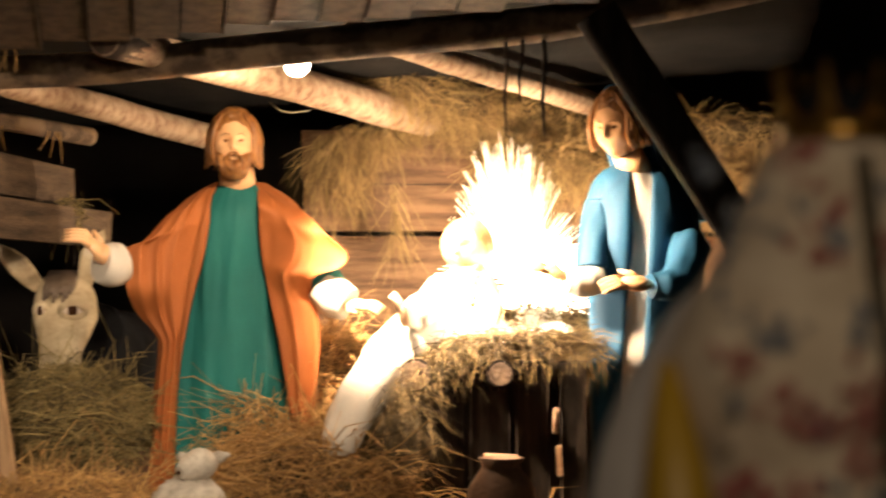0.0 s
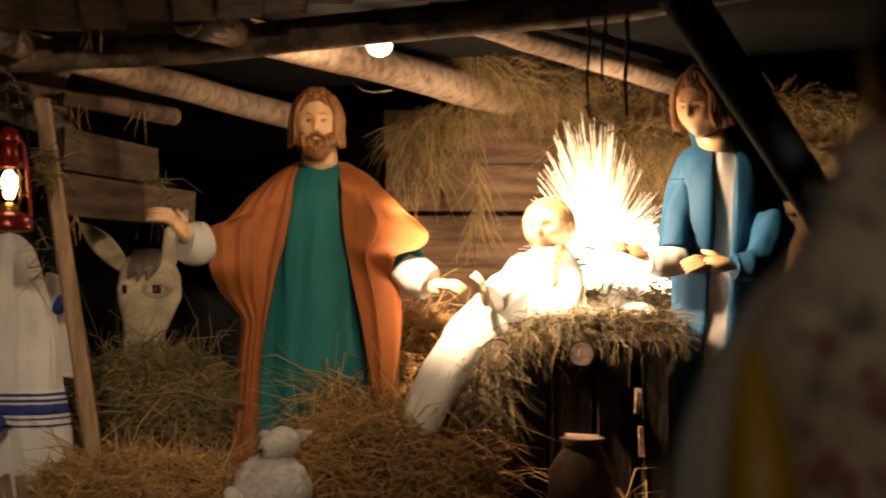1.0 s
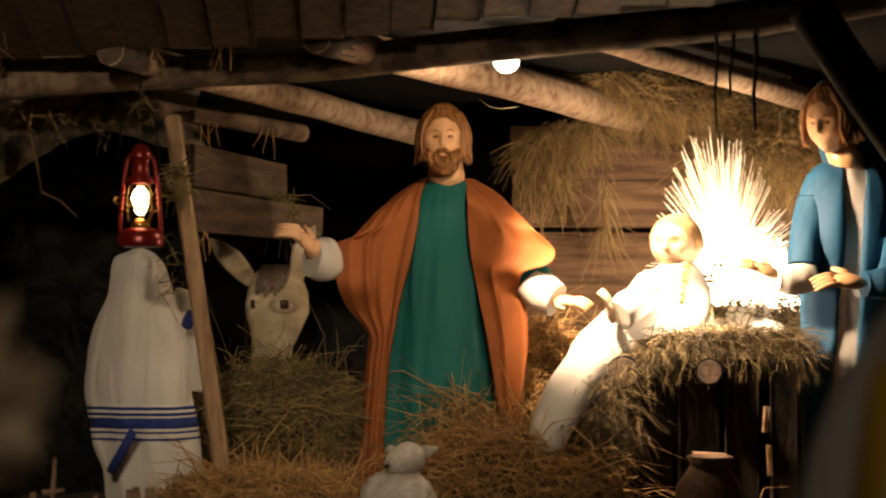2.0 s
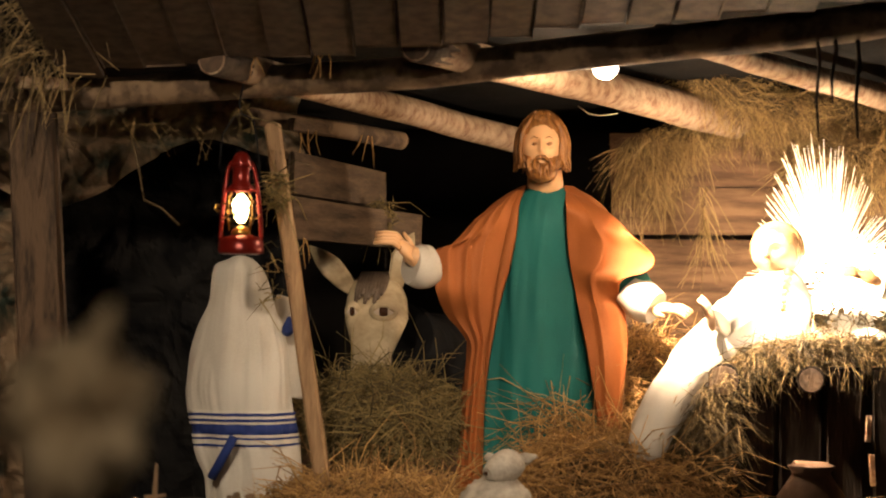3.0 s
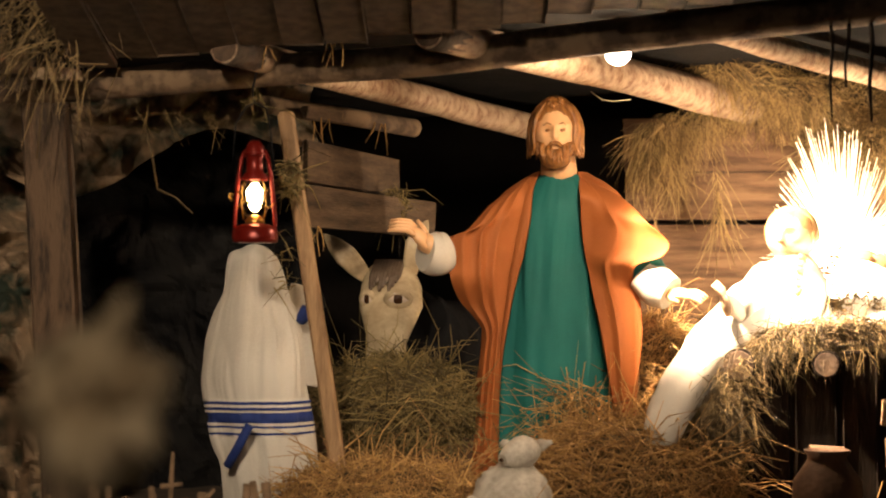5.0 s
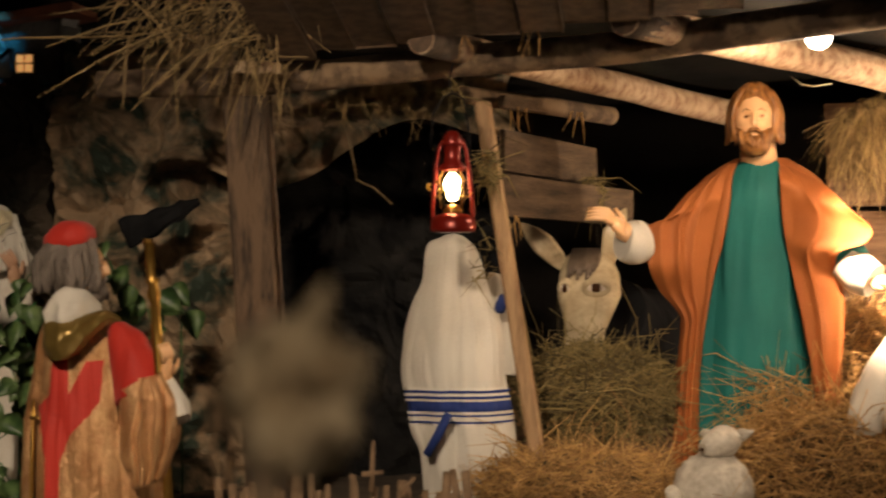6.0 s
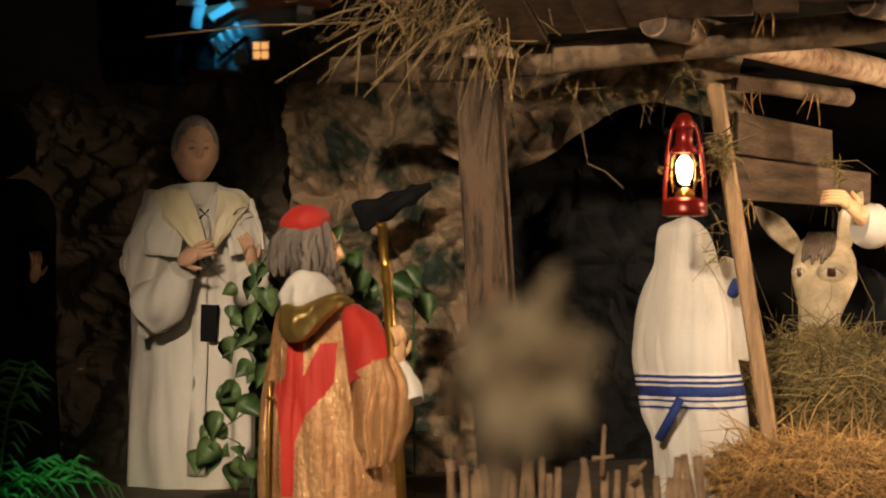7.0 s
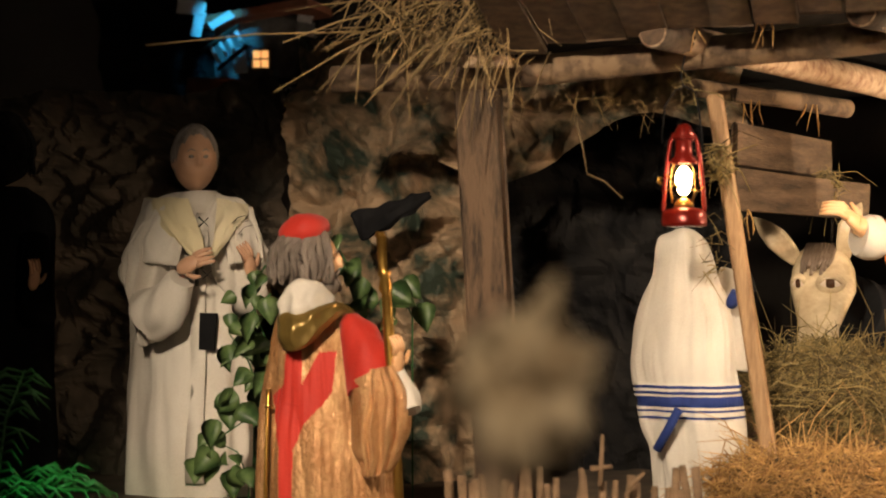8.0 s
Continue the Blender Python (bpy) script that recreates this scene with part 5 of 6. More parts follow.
swath("loft_hay", [(0.896, 7.144, 2.356), (1.112, 7.316, 2.291), (1.340, 7.379, 2.233)], 0.0741, 1300, LOFTHAY, "hay stuffed between the rafters", 0.14, 29, 0.4, 0.0015)

# rays: a fan of clear rods round a lamp
rays = root("ray_burst", (1.290, 6.493, 1.582), "fan of thin clear rods round a glaring lamp behind the child", "decoration")
c = Vector((1.290, 6.493, 1.582))
s = Shape()
random.seed(31)
for i in range(460):
    a = radians(random.gauss(98, 44))
    if not radians(2) < a < radians(188):
        continue
    reach = 0.4567 * (0.62 + 0.42 * math.exp(-((math.degrees(a) - 98) / 26) ** 2)) * random.uniform(0.45, 1.05)
    d = Vector((math.cos(a), random.uniform(-0.12, 0.25), math.sin(a))).normalized()
    s.tube([c + d * 0.0583, c + d * reach], [0.0013, 0.0006], 4, 0)
s.object("rod_fan", FIBRE, parent=rays, label="thin clear rods, glowing of themselves for the light on them", kind="stuff")
# tangle of glowing fibres added as the glare round the lamp
s = Shape()
for i in range(900):
    d = Vector((random.gauss(0, 1), random.gauss(-0.1, 0.7), random.gauss(0.15, 0.8))).normalized()
    q = Vector((1.374, 6.455, 1.552)) + Vector((random.gauss(0, 0.075), random.gauss(0, 0.03), random.gauss(0, 0.06)))
    s.tube([q, q + d * random.uniform(0.02, 0.10)], [0.0028, 0.0012], 4, 0)
s.object("glare_core", FIBRECORE, parent=rays, label="glowing fibre tangle added for the lamp glare", kind="stuff")
# glowing ball added to burn out the middle of the burst
Shape().ball(c + Vector((0.055, -0.03, 0.0)), (0.05, 0.04, 0.05), 0, None, 18, 12).object("bulb", BULBGLOW, parent=rays, label="glowing white ball added for the burst glare")
Shape().tube([c + Vector((0, 0.05, -0.02)), c + Vector((0, 0.05, -0.32))], [0.025, 0.03], 12, 0).object("holder", DARKWOOD, parent=rays)

# roof bulb
bulb = root("roof_bulb", (0.469, 5.780, 2.244), "white reflector bulb hanging under the roof", "lamp")
Shape().ball((0.469, 5.780, 2.205), (0.0393, 0.0393, 0.0342), 0, None, 20, 14).object("bulb", BULBGLOW, parent=bulb, label="glowing white bulb")
Shape().tube([(0.471, 5.800, 2.222), (0.471, 5.800, 2.281)], [0.0273, 0.0154], 14, 0).object("socket", BLACK, parent=bulb)
Shape().tube([(0.471, 5.800, 2.278), (0.473, 5.831, 2.336), (0.511, 5.878, 2.377)], 0.0051, 6, 0).object("cable", BLACK, parent=bulb)

# lantern
o = Vector((-0.594, 5.468, 1.630))
u = 0.0016
lan = root("lantern", o, "red lacquered hurricane lantern hanging lit from the beam", "lantern")


def turned(name, prof, material, parent=lan, label="", n=24):
    rows = [[o + Vector((math.sin(a) * r * u, -math.cos(a) * r * u, z * u)) for a in np.linspace(0, 2 * math.pi, n, endpoint=False)] for r, z in prof]
    return Shape().grid(rows, 0).object(name, material, parent=parent, label=label)


turned("tank", [(30, 0), (40, 2), (41, 8), (40, 22), (34, 30), (20, 34), (16, 36)], REDTIN, label="red fuel tank with a rounded shoulder")
turned("burner", [(16, 34), (18, 40), (12, 48), (6, 52)], GOLD)
turned("globe", [(15, 46), (22, 54), (26, 68), (26, 84), (21, 100), (15, 112)], GLASS, label="clear glass globe")
turned("flame", [(5, 58), (10, 66), (13, 80), (13, 94), (5, 106)], FLAMEGLOW, label="glowing lamp inside the globe", n=12)
hood = turned("hood", [(18, 110), (22, 114), (22, 121), (16, 127), (15, 150), (18, 156), (18, 164), (14, 176), (9, 182), (3, 184)], REDTIN, label="red chimney hood")
turned("rim", [(23, 112), (25, 114), (25, 117), (23, 119)], REDTIN, parent=hood)
turned("rim", [(19, 155), (21, 157), (21, 160), (19, 162)], REDTIN, parent=hood)
for sx in (-1, 1):
    Shape().tube([o + Vector((sx * x * u, 0, z * u)) for x, z in ((34, 20), (36, 34), (34, 70), (30, 110), (24, 150), (16, 166))], 4 * u, 10).object("side_tube", REDTIN, parent=lan)
    Shape().tube([o + Vector((sx * x * u, -22 * u, z * u)) for x, z in ((18, 42), (22, 70), (20, 100), (14, 112))], 1.4 * u, 6).object("globe_guard", GOLD, parent=lan, label="bright wire guard")
Shape().tube([o + Vector((x * u, -30 * u, z * u)) for x, z in ((-30, 60), (-14, 74), (10, 66), (30, 62), (38, 70))], 1.6 * u, 6).object("globe_guard", GOLD, parent=lan, label="bright wire guard")
Shape().tube([o + Vector((x * u, -30 * u, z * u)) for x, z in ((-28, 92), (0, 60), (26, 94))], 1.6 * u, 6).object("globe_guard", GOLD, parent=lan, label="bright wire guard")
Shape().tube([o + Vector((x * u, 0, z * u)) for x, z in ((-40, 76), (-46, 82), (-44, 88), (-38, 86))], 3 * u, 8).object("knob", GOLD, parent=lan)
Shape().tube([o + Vector((x * u, 0, z * u)) for x, z in ((-37, 110), (-39, 160), (-34, 215), (-14, 245), (2, 250), (20, 240), (28, 200), (34, 130))], 1.8 * u, 6).object("bail", BLACK, parent=lan, label="thin wire handle")
Shape().tube([(-0.594, 5.468, 2.030), (-0.615, 5.586, 2.075), (-0.605, 5.607, 2.133)], 1.8 * u, 6).object("hook", BLACK, parent=lan)

# hay caught on the slim post and round the lantern hook
bundle("hay_tuft", (-0.522, 5.817, 1.834), (0.0379, 0.04, 0.0586), 120, GREENHAY, "wisp of hay caught on the slim post", 0.09, False, 41)
bundle("hay_tuft", (-0.543, 5.774, 1.574), (0.0273, 0.03, 0.1025), 22, GREENHAY, "wisp of hay hanging at the slim post", 0.09, False, 42)
bundle("hay_tuft", (-0.593, 5.528, 2.011), (0.030, 0.03, 0.045), 16, GREENHAY, "wisp of hay at the lantern hook", 0.08, False, 43)
bundle("hay_tuft", (-0.247, 6.946, 1.807), (0.0453, 0.03, 0.0618), 120, GREENHAY, "wisp of hay on the side board", 0.08, False, 44)

# basket under the donkey's hay
s = Shape()
c0 = Vector((-0.232, 6.446, 0.996))
s.grid([[Vector((c0.x + math.sin(a) * r, c0.y - math.cos(a) * r * 0.7, z)) for a in np.linspace(0, 2 * math.pi, 28, endpoint=False)] for r, z in ((0.24, FLOOR), (0.27, FLOOR + 0.1), (0.29, c0.z), (0.27, c0.z + 0.02), (0.22, c0.z))], 0)
s.object("feed_tub", CLAY, origin=(c0.x, c0.y, FLOOR), label="reddish-brown feed tub filled with hay", category="tub")

# clay jug
s = Shape()
j0 = Vector((1.066, 5.650, 0.992))
s.grid([[Vector((j0.x + math.sin(a) * r, j0.y - math.cos(a) * r, z)) for a in np.linspace(0, 2 * math.pi, 28, endpoint=False)] for r, z in ((0.06, FLOOR), (0.105, FLOOR + 0.06), (0.10, j0.z - 0.06), (0.062, j0.z - 0.005), (0.055, j0.z + 0.01), (0.07, j0.z + 0.03), (0.062, j0.z + 0.032), (0.045, j0.z + 0.0))], 0)
s.object("clay_jug", CLAY, origin=(j0.x, j0.y, FLOOR), label="brown clay jug standing before the manger", category="jug")

# dull red block behind the jug, loose straw on the stage, dark cords under the front beam
s = Shape()
s.box((1.104, 5.86, 0.883), (0.108, 0.07, 0.266), 0, None, 0.003, 0.006)
s.object("clay_block", CLAY, origin=(1.104, 5.86, FLOOR), label="upright reddish clay block behind the jug", category="block")
bundle("hay_pile", (1.250, 5.720, 0.765), (0.17, 0.16, 0.045), 420, HAY, "thin straw strewn on the stage beside the jug", 0.13, seed=47, lie=0.6)
cords = root("hanging_cords", (1.085, 5.4, 2.291), "dark cords hanging from the front beam", "cord")
for p, q, r in (((1.085, 5.4, 2.291), (1.049, 5.25, 2.048), 0.006), ((1.143, 5.385, 2.297), (1.116, 5.24, 1.951), 0.007), ((1.034, 5.4, 2.283), (1.014, 5.27, 1.965), 0.005)):
    p, q = Vector(p), Vector(q)
    Shape().tube([p, p.lerp(q, 0.35) + Vector((0.006, 0, 0)), p.lerp(q, 0.7) + Vector((-0.004, 0, 0)), q], [r, r, r * 0.8, r * 0.5], 7).object("cord", DARKWOOD, parent=cords)

# stick fence
fence = root("fence", (-0.789, 5.140, 0.773), "low fence of thin upright sticks at the stage edge", "fence")
random.seed(51)
fa, fb = Vector((-1.205, 5.110, 0.918)), Vector((-0.514, 5.124, 0.949))
for i in range(30):
    p = fa.lerp(fb, (i + random.uniform(-0.3, 0.3)) / 29)
    h = p.z + random.uniform(-0.03, 0.055)
    q = Vector((p.x + random.gauss(0, 0.012), p.y + random.uniform(-0.02, 0.02), h))
    b0 = Vector((p.x, p.y, FLOOR))
    Shape().tube([b0, b0.lerp(q, 0.5) + Vector((random.gauss(0, 0.004), 0, 0)), q], [0.012, 0.012, random.uniform(0.008, 0.013)], 8, 0).object("stick", STICK, parent=fence)
for k in (0.03, 0.07):
    Shape().tube([fa.lerp(fb, i / 12) * 1.0 + Vector((0, 0.015 * (-1) ** i, -fa.lerp(fb, i / 12).z + FLOOR + k)) for i in range(13)], 0.007, 7).object("rail", STICK, parent=fence)
for p, q in (((-0.778, 5.091, 0.931), (-0.772, 5.092, 1.067)), ((-0.804, 5.087, 0.976), (-0.746, 5.096, 0.982)), ((-0.700, 5.052, 0.925), (-0.656, 5.058, 0.973))):
    Shape().tube([p, q], [0.008, 0.005], 7).object("stick", STICK, parent=fence)

# ---- thatch at the roof's corner ----
random.seed(61)
s = Shape()
e0, e1 = Vector((-1.510, 5.341, 2.215)), Vector((-1.099, 5.491, 2.153))
for _ in range(330):
    k = random.random()
    p = e0.lerp(e1, k) + Vector((random.uniform(-0.05, 0.12), random.uniform(-0.1, 0.25), random.uniform(-0.02, 0.22)))
    d = Vector((random.gauss(-0.35, 0.5), random.gauss(-0.3, 0.5), random.gauss(-0.5, 0.35)))
    s.straw(p, d, random.uniform(0.08, 0.24), random.uniform(0.0015, 0.0032), droop=0.3)
for a, b in (((-1.496, 5.293, 2.192), (-2.038, 5.001, 2.134)), ((-1.371, 5.326, 2.224), (-1.720, 5.171, 2.012)), ((-1.308, 5.342, 2.159), (-1.491, 5.294, 1.978)), ((-1.496, 5.293, 2.192), (-1.499, 5.240, 1.977)), ((-1.402, 5.318, 2.257), (-1.681, 5.132, 2.147)), ((-1.261, 5.354, 2.191), (-1.438, 5.309, 1.933)), ((-1.418, 5.314, 2.208), (-1.621, 5.256, 2.014)), ((-0.914, 5.525, 1.953), (-0.882, 5.530, 1.788)), ((-0.882, 5.530, 1.788), (-0.778, 5.526, 1.716)), ((-1.177, 5.424, 2.164), (-1.218, 5.466, 1.873))):
    s.tube([a, Vector(a).lerp(Vector(b), 0.5) + Vector((0, 0, 0.012)), b], [0.0035, 0.0032, 0.002], 5)
s.object("thatch", [THATCH], origin=e1, label="ragged straw thatch sticking out at the roof corner", category="thatch", kind="stuff")
swath("thatch_fringe", [(-1.447, 5.617, 2.093), (-1.157, 5.734, 2.061), (-0.717, 5.806, 2.022)], 0.0273, 46, THATCH, "straw fringe under the front beam", 0.08, 62, 1.0, 0.0012, 0)
Shape().box((-1.193, 5.594, 2.130), (0.1477, 0.05, 0.0336), 0, rot("Y", 3), 0.003, 0.004).object("beam_block", LOG, origin=(-1.193, 5.594, 2.130), label="short pale wood block on the beam end", category="block")

# ---- painted rock paper ----
def rock(name, corners, nu, nv, depth, material, label, edge=None, seed=1):
    """Crumpled stiff paper: creased by folded noise, between four corners (top left, top right, bottom left, bottom right)."""
    tl, tr, bl, br = [Vector(c) for c in corners]
    rows = []
    for i in range(nv + 1):
        v = i / nv
        row = []
        for j in range(nu + 1):
            w = j / nu
            vv = v * (edge(w) if edge else 1)
            p = tl.lerp(tr, w).lerp(bl.lerp(br, w), vv)
            q = Vector((p.x * 2.6 + seed, p.z * 2.6, seed * 3.3))
            n1 = noise.voronoi(q, distance_metric="DISTANCE")[0]
            n2 = noise.voronoi(q * 2.7)[0]
            n3 = noise.voronoi(q * 6.1)[0]
            off = (n1[1] - n1[0]) * 0.75 + (n2[1] - n2[0]) * 0.40 + (n3[1] - n3[0]) * 0.16 + noise.noise(q * 0.7) * 0.8 - abs(noise.noise(q * 4)) * 0.25
            row.append(p + Vector((noise.noise(q * 1.7) * 0.06, -off * depth, noise.noise(q * 1.7 + Vector((5, 5, 5))) * 0.06)))
        rows.append(row)
    rows = [r + [q + Vector((0, 0.01, 0)) for q in r[::-1]] for r in rows]
    s = Shape()
    s.grid(rows, 0, smooth=False)
    return s.object(name, material, origin=(bl.x, bl.y, FLOOR), label=label, category="rock scenery", kind="structure")


rock("rock_backdrop", ((-2.202, 6.960, 2.387), (-1.526, 7.036, 2.398), (-2.300, 6.505, 0.438), (-1.463, 6.641, 0.447)), 110, 190, 0.30, ROCK, "crumpled paper painted as brown and green rock")
rock("rock_backdrop", ((-1.602, 6.712, 2.259), (-0.526, 6.880, 2.289), (-1.579, 6.614, 1.626), (-0.528, 6.880, 1.806)), 120, 70, 0.18, ROCK, "crumpled rock paper hanging over the cave opening", lambda w: 0.62 + 0.14 * math.sin(7 * w) - 0.1 * w, 5)
rock("rock_backdrop", ((-4.005, 6.810, 2.154), (-2.355, 7.331, 2.254), (-3.747, 6.381, 0.407), (-2.202, 6.855, 0.389)), 110, 120, 0.36, ROCKFAR, "crumpled rock paper behind the priest, darkened for the dim light", None, 9)
# flat crumpled black shape before the rock paper
s = Shape()
drape(s, [((-1.831, 6.36, 1.705), (-1.814, 6.36, 1.662), 0.012), ((-1.798, 6.36, 1.72), (-1.79, 6.36, 1.607), 0.018), ((-1.73, 6.37, 1.735), (-1.712, 6.37, 1.654), 0.024), ((-1.658, 6.4, 1.755), (-1.644, 6.4, 1.701), 0.02), ((-1.582, 6.46, 1.78), (-1.578, 6.46, 1.757), 0.008)], 0, 30, 0.2, 3)
statue(s, "dark_shape", [BLACK], (-1.702, 6.377, 1.691), "black crumpled shape on the rock paper", "cloth", 0.014)

# ---- miniature village ----
ho = root("village_house", (-3.017, 8.691, 2.427), "miniature house on the rock with a lit four-pane window", "house")
Shape().box((-2.941, 8.717, 2.562), (0.4064, 0.3, 0.2980), 0, None, 0, 0.004).object("wall", VILLAGE, parent=ho)
s = Shape()
wc = Vector((-2.907, 8.549, 2.503))
u = 0.0027
win = Shape().box(wc + Vector((0, 0.012, 0)), (36 * u, 0.02, 38 * u), 0).object("window", DARKWOOD, parent=ho)
for sx in (-1, 1):
    for sz in (-1, 1):
        Shape().box(wc + Vector((sx * 7.5 * u, -0.004, sz * 8 * u)), (12 * u, 0.008, 13 * u), 0).object("pane", PANEWARM, parent=win, label="warm lit pane")
Shape().tube([(-3.222, 8.403, 2.377), (-3.063, 8.463, 2.352), (-2.977, 8.494, 2.380)], [0.0371, 0.0583, 0.0265], 8, 0, rough=0.1).object("porch_roof", ROOFRED, parent=ho, label="dull red porch roof")
Shape().box((-2.909, 8.622, 2.711), (0.5418, 0.4, 0.0379), 0, rot("Y", -8), 0.004, 0.004).object("roof", ROOFRED, parent=ho)
st = root("village_stair", (-3.034, 8.420, 2.453), "small slatted stair lit blue beside the house", "stair")
for p, q in (((-3.080, 8.350, 2.541), (-3.046, 8.362, 2.468)), ((-3.053, 8.360, 2.578), (-3.012, 8.375, 2.500)), ((-3.019, 8.372, 2.609), (-2.980, 8.386, 2.526)), ((-2.985, 8.384, 2.636), (-2.949, 8.397, 2.563))):
    p, q = Vector(p), Vector(q)
    Shape().box((p + q) / 2, ((q - p).length, 0.02, 0.0183), 0, tilt(p, q), 0, 0.002).object("slat", PALEPAINT, parent=st)
for p, q in (((-3.120, 8.324, 2.518), (-2.955, 8.384, 2.645)), ((-3.052, 8.350, 2.436), (-2.921, 8.397, 2.552))):
    Shape().tube([p, q], 0.0106, 8).object("stringer", DARKWOOD, parent=st)
for p, w, h, a in (((-2.975, 8.441, 2.485), 22, 40, -8), ((-3.151, 8.377, 2.651), 18, 40, 14), ((-3.054, 8.413, 2.673), 44, 12, -30), ((-3.185, 8.364, 2.729), 50, 22, 6), ((-2.687, 8.537, 2.683), 26, 10, 10)):
    Shape().box(p, (w * 0.0027, 0.02, h * 0.0027), 0, rot("Y", a), 0.008, 0.003).object("panel", PALEPAINT, parent=st)
rock("hill_backdrop", ((-3.821, 8.807, 3.016), (-2.448, 9.283, 3.038), (-3.701, 8.532, 2.103), (-2.372, 8.992, 2.111)), 50, 34, 0.2, DARKPAPER, "dark crumpled hillside behind the house", None, 13)


# ---- plants ----
def leaf(shape, p, d, size, mat=0, up=(0, 0, 1)):
    """One heart-shaped leaf with a folded midrib."""
    p, d = Vector(p), Vector(d).normalized()
    x = d.cross(Vector(up))
    x = x.normalized() if x.length > 0.05 else Vector((1, 0, 0))
    z = x.cross(d)
    prof = ((0.0, 0.16, 0.05), (0.12, 0.40, 0.0), (0.3, 0.46, 0.0), (0.55, 0.36, -0.03), (0.8, 0.17, -0.10), (1.0, 0.01, -0.18))
    rows = []
    for k, w, h in prof:
        c = p + d * k * size + z * h * size
        rows.append([c - x * w * size + z * 0.09 * size * w * 2, c, c + x * w * size + z * 0.09 * size * w * 2, c + z * -0.006])
    shape.grid(rows, mat)


def creeper(places, label, seed):
    random.seed(seed)
    places = [Vector(p) for p in places]
    r = root("creeper_plant", (places[-1].x, places[-1].y, FLOOR), label, "plant", "creepers round the statues")
    Shape().tube([Vector((places[-1].x, places[-1].y, FLOOR))] + places[::-1], 0.003, 6).object("stem", FERN, parent=r)
    for i in range(len(places) - 1):
        for k in range(5):
            p = places[i].lerp(places[i + 1], random.random()) + Vector((random.gauss(0, 0.035), random.uniform(-0.06, 0.0), random.gauss(0, 0.03)))
            s = Shape()
            leaf(s, p, (random.gauss(0, 0.7), random.gauss(-0.5, 0.3), random.gauss(-0.7, 0.4)), random.uniform(0.05, 0.10), 0, (random.gauss(0, 0.5), -1, 0.4))
            s.object("leaf", LEAF, parent=r)
    return r


creeper([(-1.774, 5.941, 1.615), (-1.722, 5.956, 1.506), (-1.656, 5.923, 1.361), (-1.581, 5.995, 1.469), (-1.529, 6.009, 1.360)], "green heart-leaved creeper climbing the rock paper", 71)
creeper([(-1.870, 5.596, 1.437), (-1.991, 5.554, 1.316), (-1.935, 5.574, 1.229), (-1.902, 5.585, 1.126)], "green heart-leaved creeper before the priest statue", 72)
creeper([(-1.983, 5.504, 1.113), (-1.918, 5.527, 1.061), (-2.014, 5.492, 0.993), (-1.950, 5.515, 0.958), (-1.918, 5.527, 0.873)], "green heart-leaved creeper with glossy leaves", 73)
creeper([(-1.950, 5.780, 1.524), (-2.000, 5.763, 1.435), (-1.950, 5.780, 1.291), (-1.984, 5.768, 1.131)], "green heart-leaved creeper between the statues", 74)


def frond(places, label, seed, n=46, length=0.14):
    random.seed(seed)
    places = [Vector(p) for p in places]
    r = root("palm_frond", (places[0].x, places[0].y, FLOOR), label, "plant", "palm fronds")
    Shape().tube([Vector((places[0].x, places[0].y, FLOOR))] + places, [0.006] + [0.004] * len(places), 6).object("stalk", FERN, parent=r)
    for i in range(n):
        k = i / n * (len(places) - 1.001)
        p = places[int(k)].lerp(places[int(k) + 1], k % 1)
        d = Vector(((-1) ** i * random.uniform(0.5, 1.0), random.uniform(-0.5, 0.2), random.uniform(-0.35, 0.45))).normalized()
        L = length * random.uniform(0.7, 1.1)
        s = Shape()
        s.tube([p, p + d * L * 0.5 + Vector((0, 0, 0.01)), p + d * L - Vector((0, 0, 0.03))], [0.003, 0.005, 0.0008], 4, 0, 0.4)
        s.object("leaflet", FERN, parent=r)


frond([(-2.410, 4.832, 0.857), (-2.383, 4.846, 1.103), (-2.337, 4.868, 1.234)], "green feathery palm frond", 81, 40, 0.10)
frond([(-2.405, 4.723, 0.870), (-2.272, 4.788, 0.923), (-2.080, 4.875, 0.904)], "green palm frond bending low", 82, 50, 0.10)
frond([(-2.374, 4.794, 0.832), (-2.253, 4.853, 0.939), (-2.197, 4.878, 0.950)], "green palm frond bending low", 83, 36, 0.09)

# ---- dried flower close to the visitor ----
fl = root("dried_flower", (-0.310, 1.468, 1.053), "pale dried star-shaped blossom on a stem, close by", "flower")
c = Vector((-0.286, 1.473, 1.422))
u = 0.0004
Shape().tube([(-0.310, 1.468, 1.053), (-0.311, 1.467, 1.316), (-0.295, 1.471, 1.387), c], [0.004, 0.004, 0.005, 0.008], 8).object("stem", DRY, parent=fl)
random.seed(77)
petals = [(58, 172, 34), (80, 192, 22), (158, 40, 40), (-160, -70, 40), (-20, -215, 30), (60, -185, 30), (-112, 78, 38), (135, -105, 46), (-70, -150, 44), (20, 130, 46), (-40, 120, 40), (120, 10, 40)]
for _ in range(64):
    a, k = random.uniform(0, 6.28), random.uniform(75, 150)
    petals.append((math.cos(a) * k * 1.05, math.sin(a) * k * 1.1 - 45, random.uniform(16, 36)))
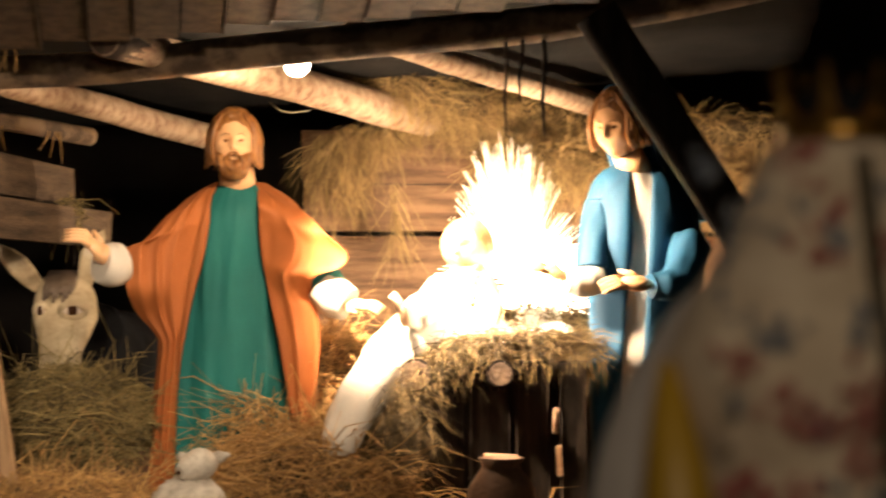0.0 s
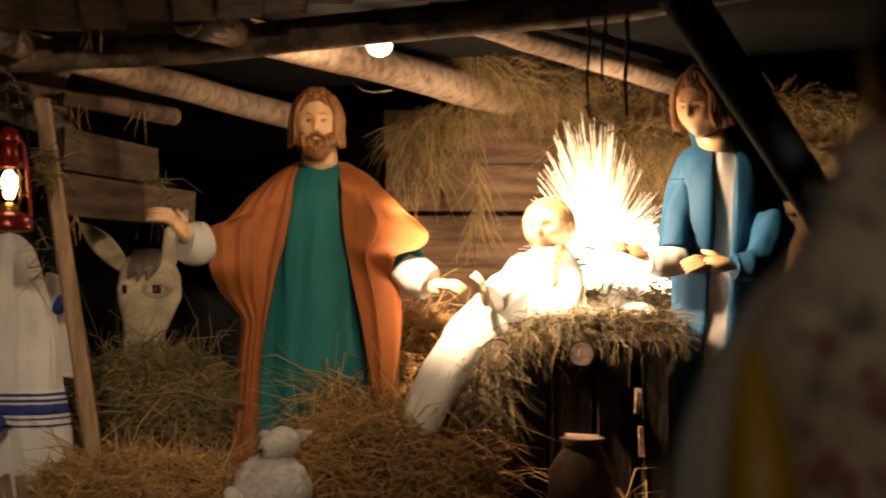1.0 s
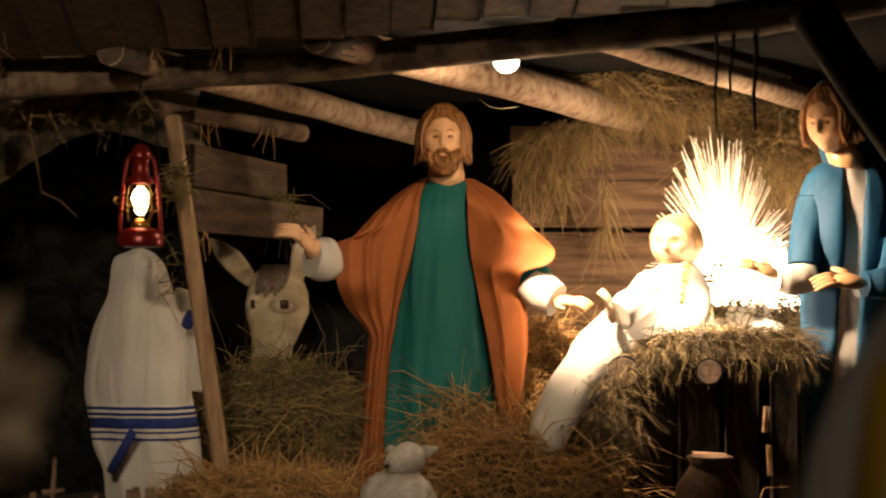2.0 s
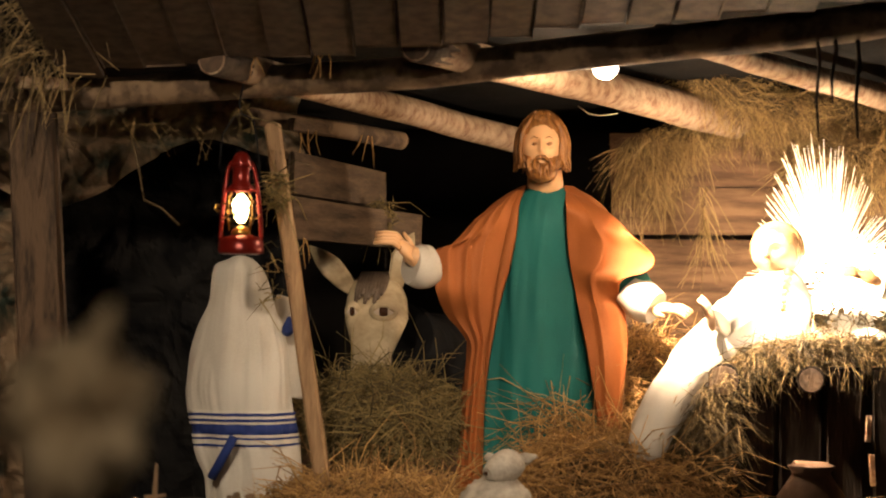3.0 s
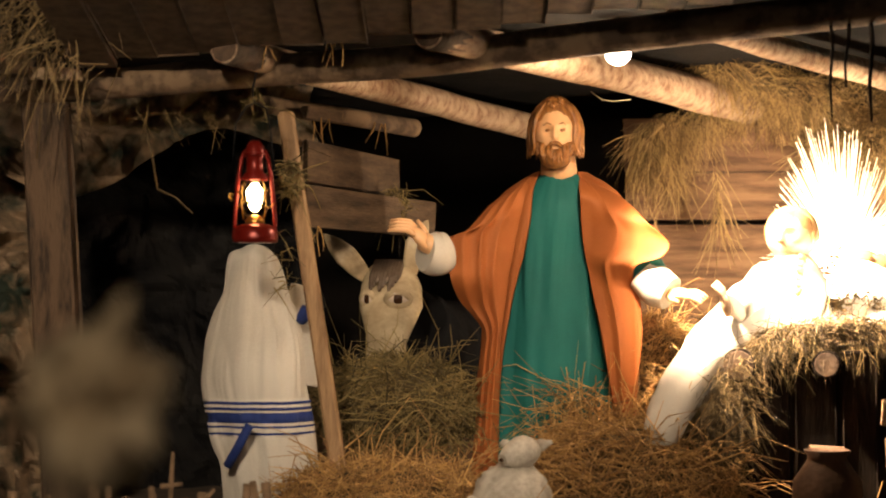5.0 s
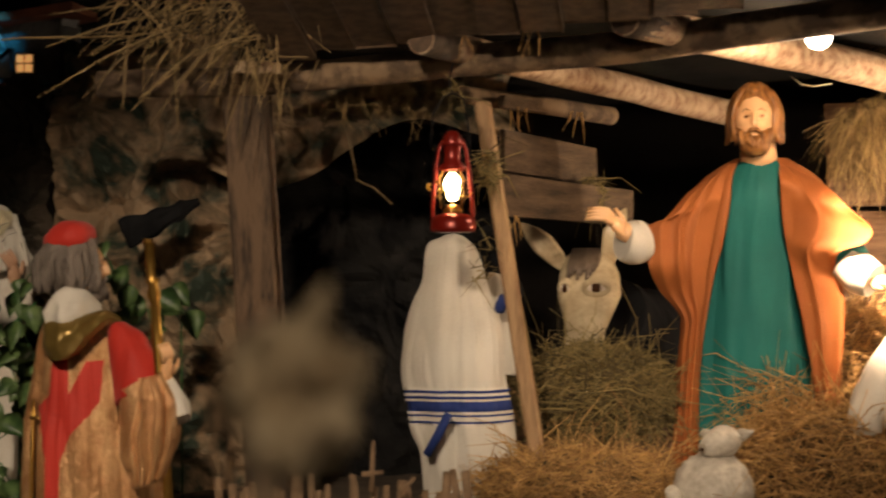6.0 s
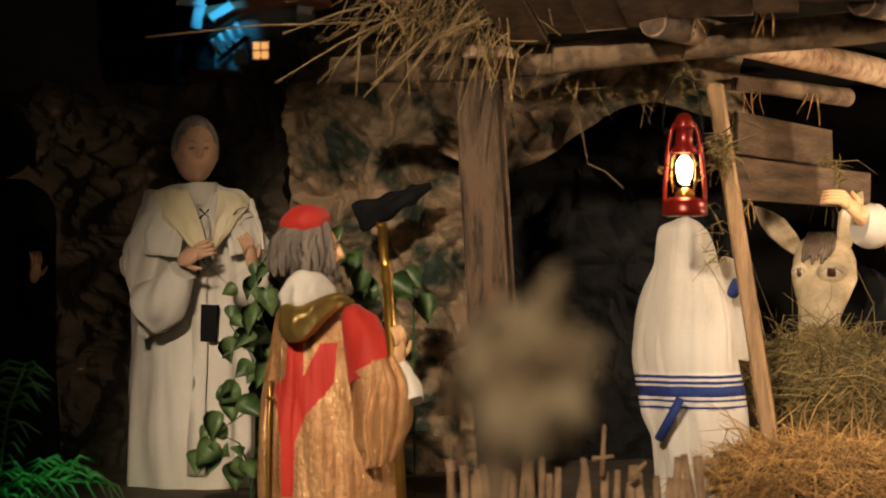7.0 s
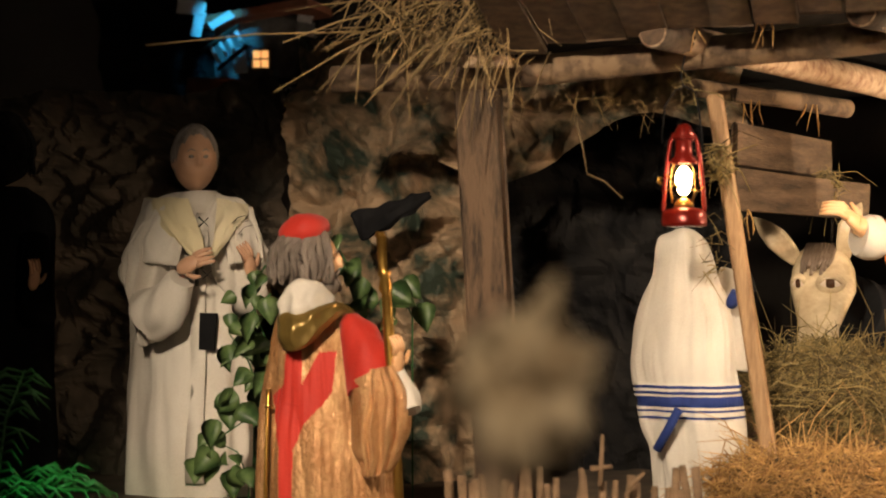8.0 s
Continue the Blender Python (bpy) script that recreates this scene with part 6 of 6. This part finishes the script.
for dx, dy, w in petals:
    e = c + Vector((dx * u, random.uniform(-0.035, 0.03), dy * u))
    q = c.lerp(e, 0.3) + Vector((0, -0.01, 0))
    Shape().tube([q, q.lerp(e, 0.4) + Vector((0, -0.006, 0)), q.lerp(e, 0.75), e], [10 * u, w * u, w * 0.8 * u, 5 * u], 10, 0, 1.0, rough=0.1).object("petal", DRY, parent=fl)
Shape().ball(c + Vector((0, 0, -15 * u)), (92 * u, 50 * u, 92 * u), 0, None, 16, 10, lambda q: 1 + 0.15 * noise.noise(q * 5)).object("flower_heart", DRY, parent=fl)
Shape().tube([(fl.location.x, fl.location.y, 0), (fl.location.x, fl.location.y, fl.location.z)], [0.1, 0.07], 16).object("vase", CLAY, parent=fl, label="tall clay floor vase")

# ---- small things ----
# this sheet's black colour is the shade inside the cave
rock("cave_backdrop", ((-1.590, 7.432, 2.089), (-0.558, 7.579, 2.125), (-1.571, 7.334, 0.339), (-0.556, 7.479, 0.352)), 70, 90, 0.2, DARKPAPER, "crumpled paper inside the cave opening, blackened for its shade", None, 17)
chain = root("chain", (-0.231, 6.996, 1.724), "thin dark chain hanging from the side board", "chain")
for i in range(9):
    c = Vector((-0.232, 6.996, 1.716)) - Vector((0, 0, 0.012 * i))
    Shape().tube([c + (Vector((math.cos(a), 0, 0)) if i % 2 else Vector((0, math.cos(a), 0))) * 0.005 + Vector((0, 0, math.sin(a) * 0.009)) for a in np.linspace(0, 6.28, 11)], 0.0014, 5).object("link", DARKWOOD, parent=chain)
s = Shape()
s.tube([(0.461, 6.885, 2.205), (0.498, 6.882, 2.176), (0.538, 6.879, 2.168), (0.603, 6.874, 2.176)], 0.0025, 6)
s.object("loose_wire", CREAM, origin=(0.461, 6.885, 2.205), label="thin pale wire dangling under the rafter", category="wire")
random.seed(91)
s = Shape()
for p in ((-0.472, 6.383, 2.069), (-0.444, 6.385, 2.065), (-0.284, 6.694, 2.076), (-0.272, 6.694, 2.075), (-0.357, 5.488, 2.225), (-0.392, 5.586, 2.231), (-0.563, 5.521, 2.205), (-0.499, 6.381, 2.067), (-0.306, 6.693, 2.079), (-0.468, 6.182, 1.701), (-0.459, 6.183, 1.694)):
    for _ in range(2):
        s.straw(p, (random.gauss(0, 0.3), 0, -1), random.uniform(0.05, 0.09), 0.0026)
s.object("stray_straw", HAY, origin=(-0.472, 6.383, 2.069), label="stray stalks hanging from the beams", category="straw", kind="stuff")
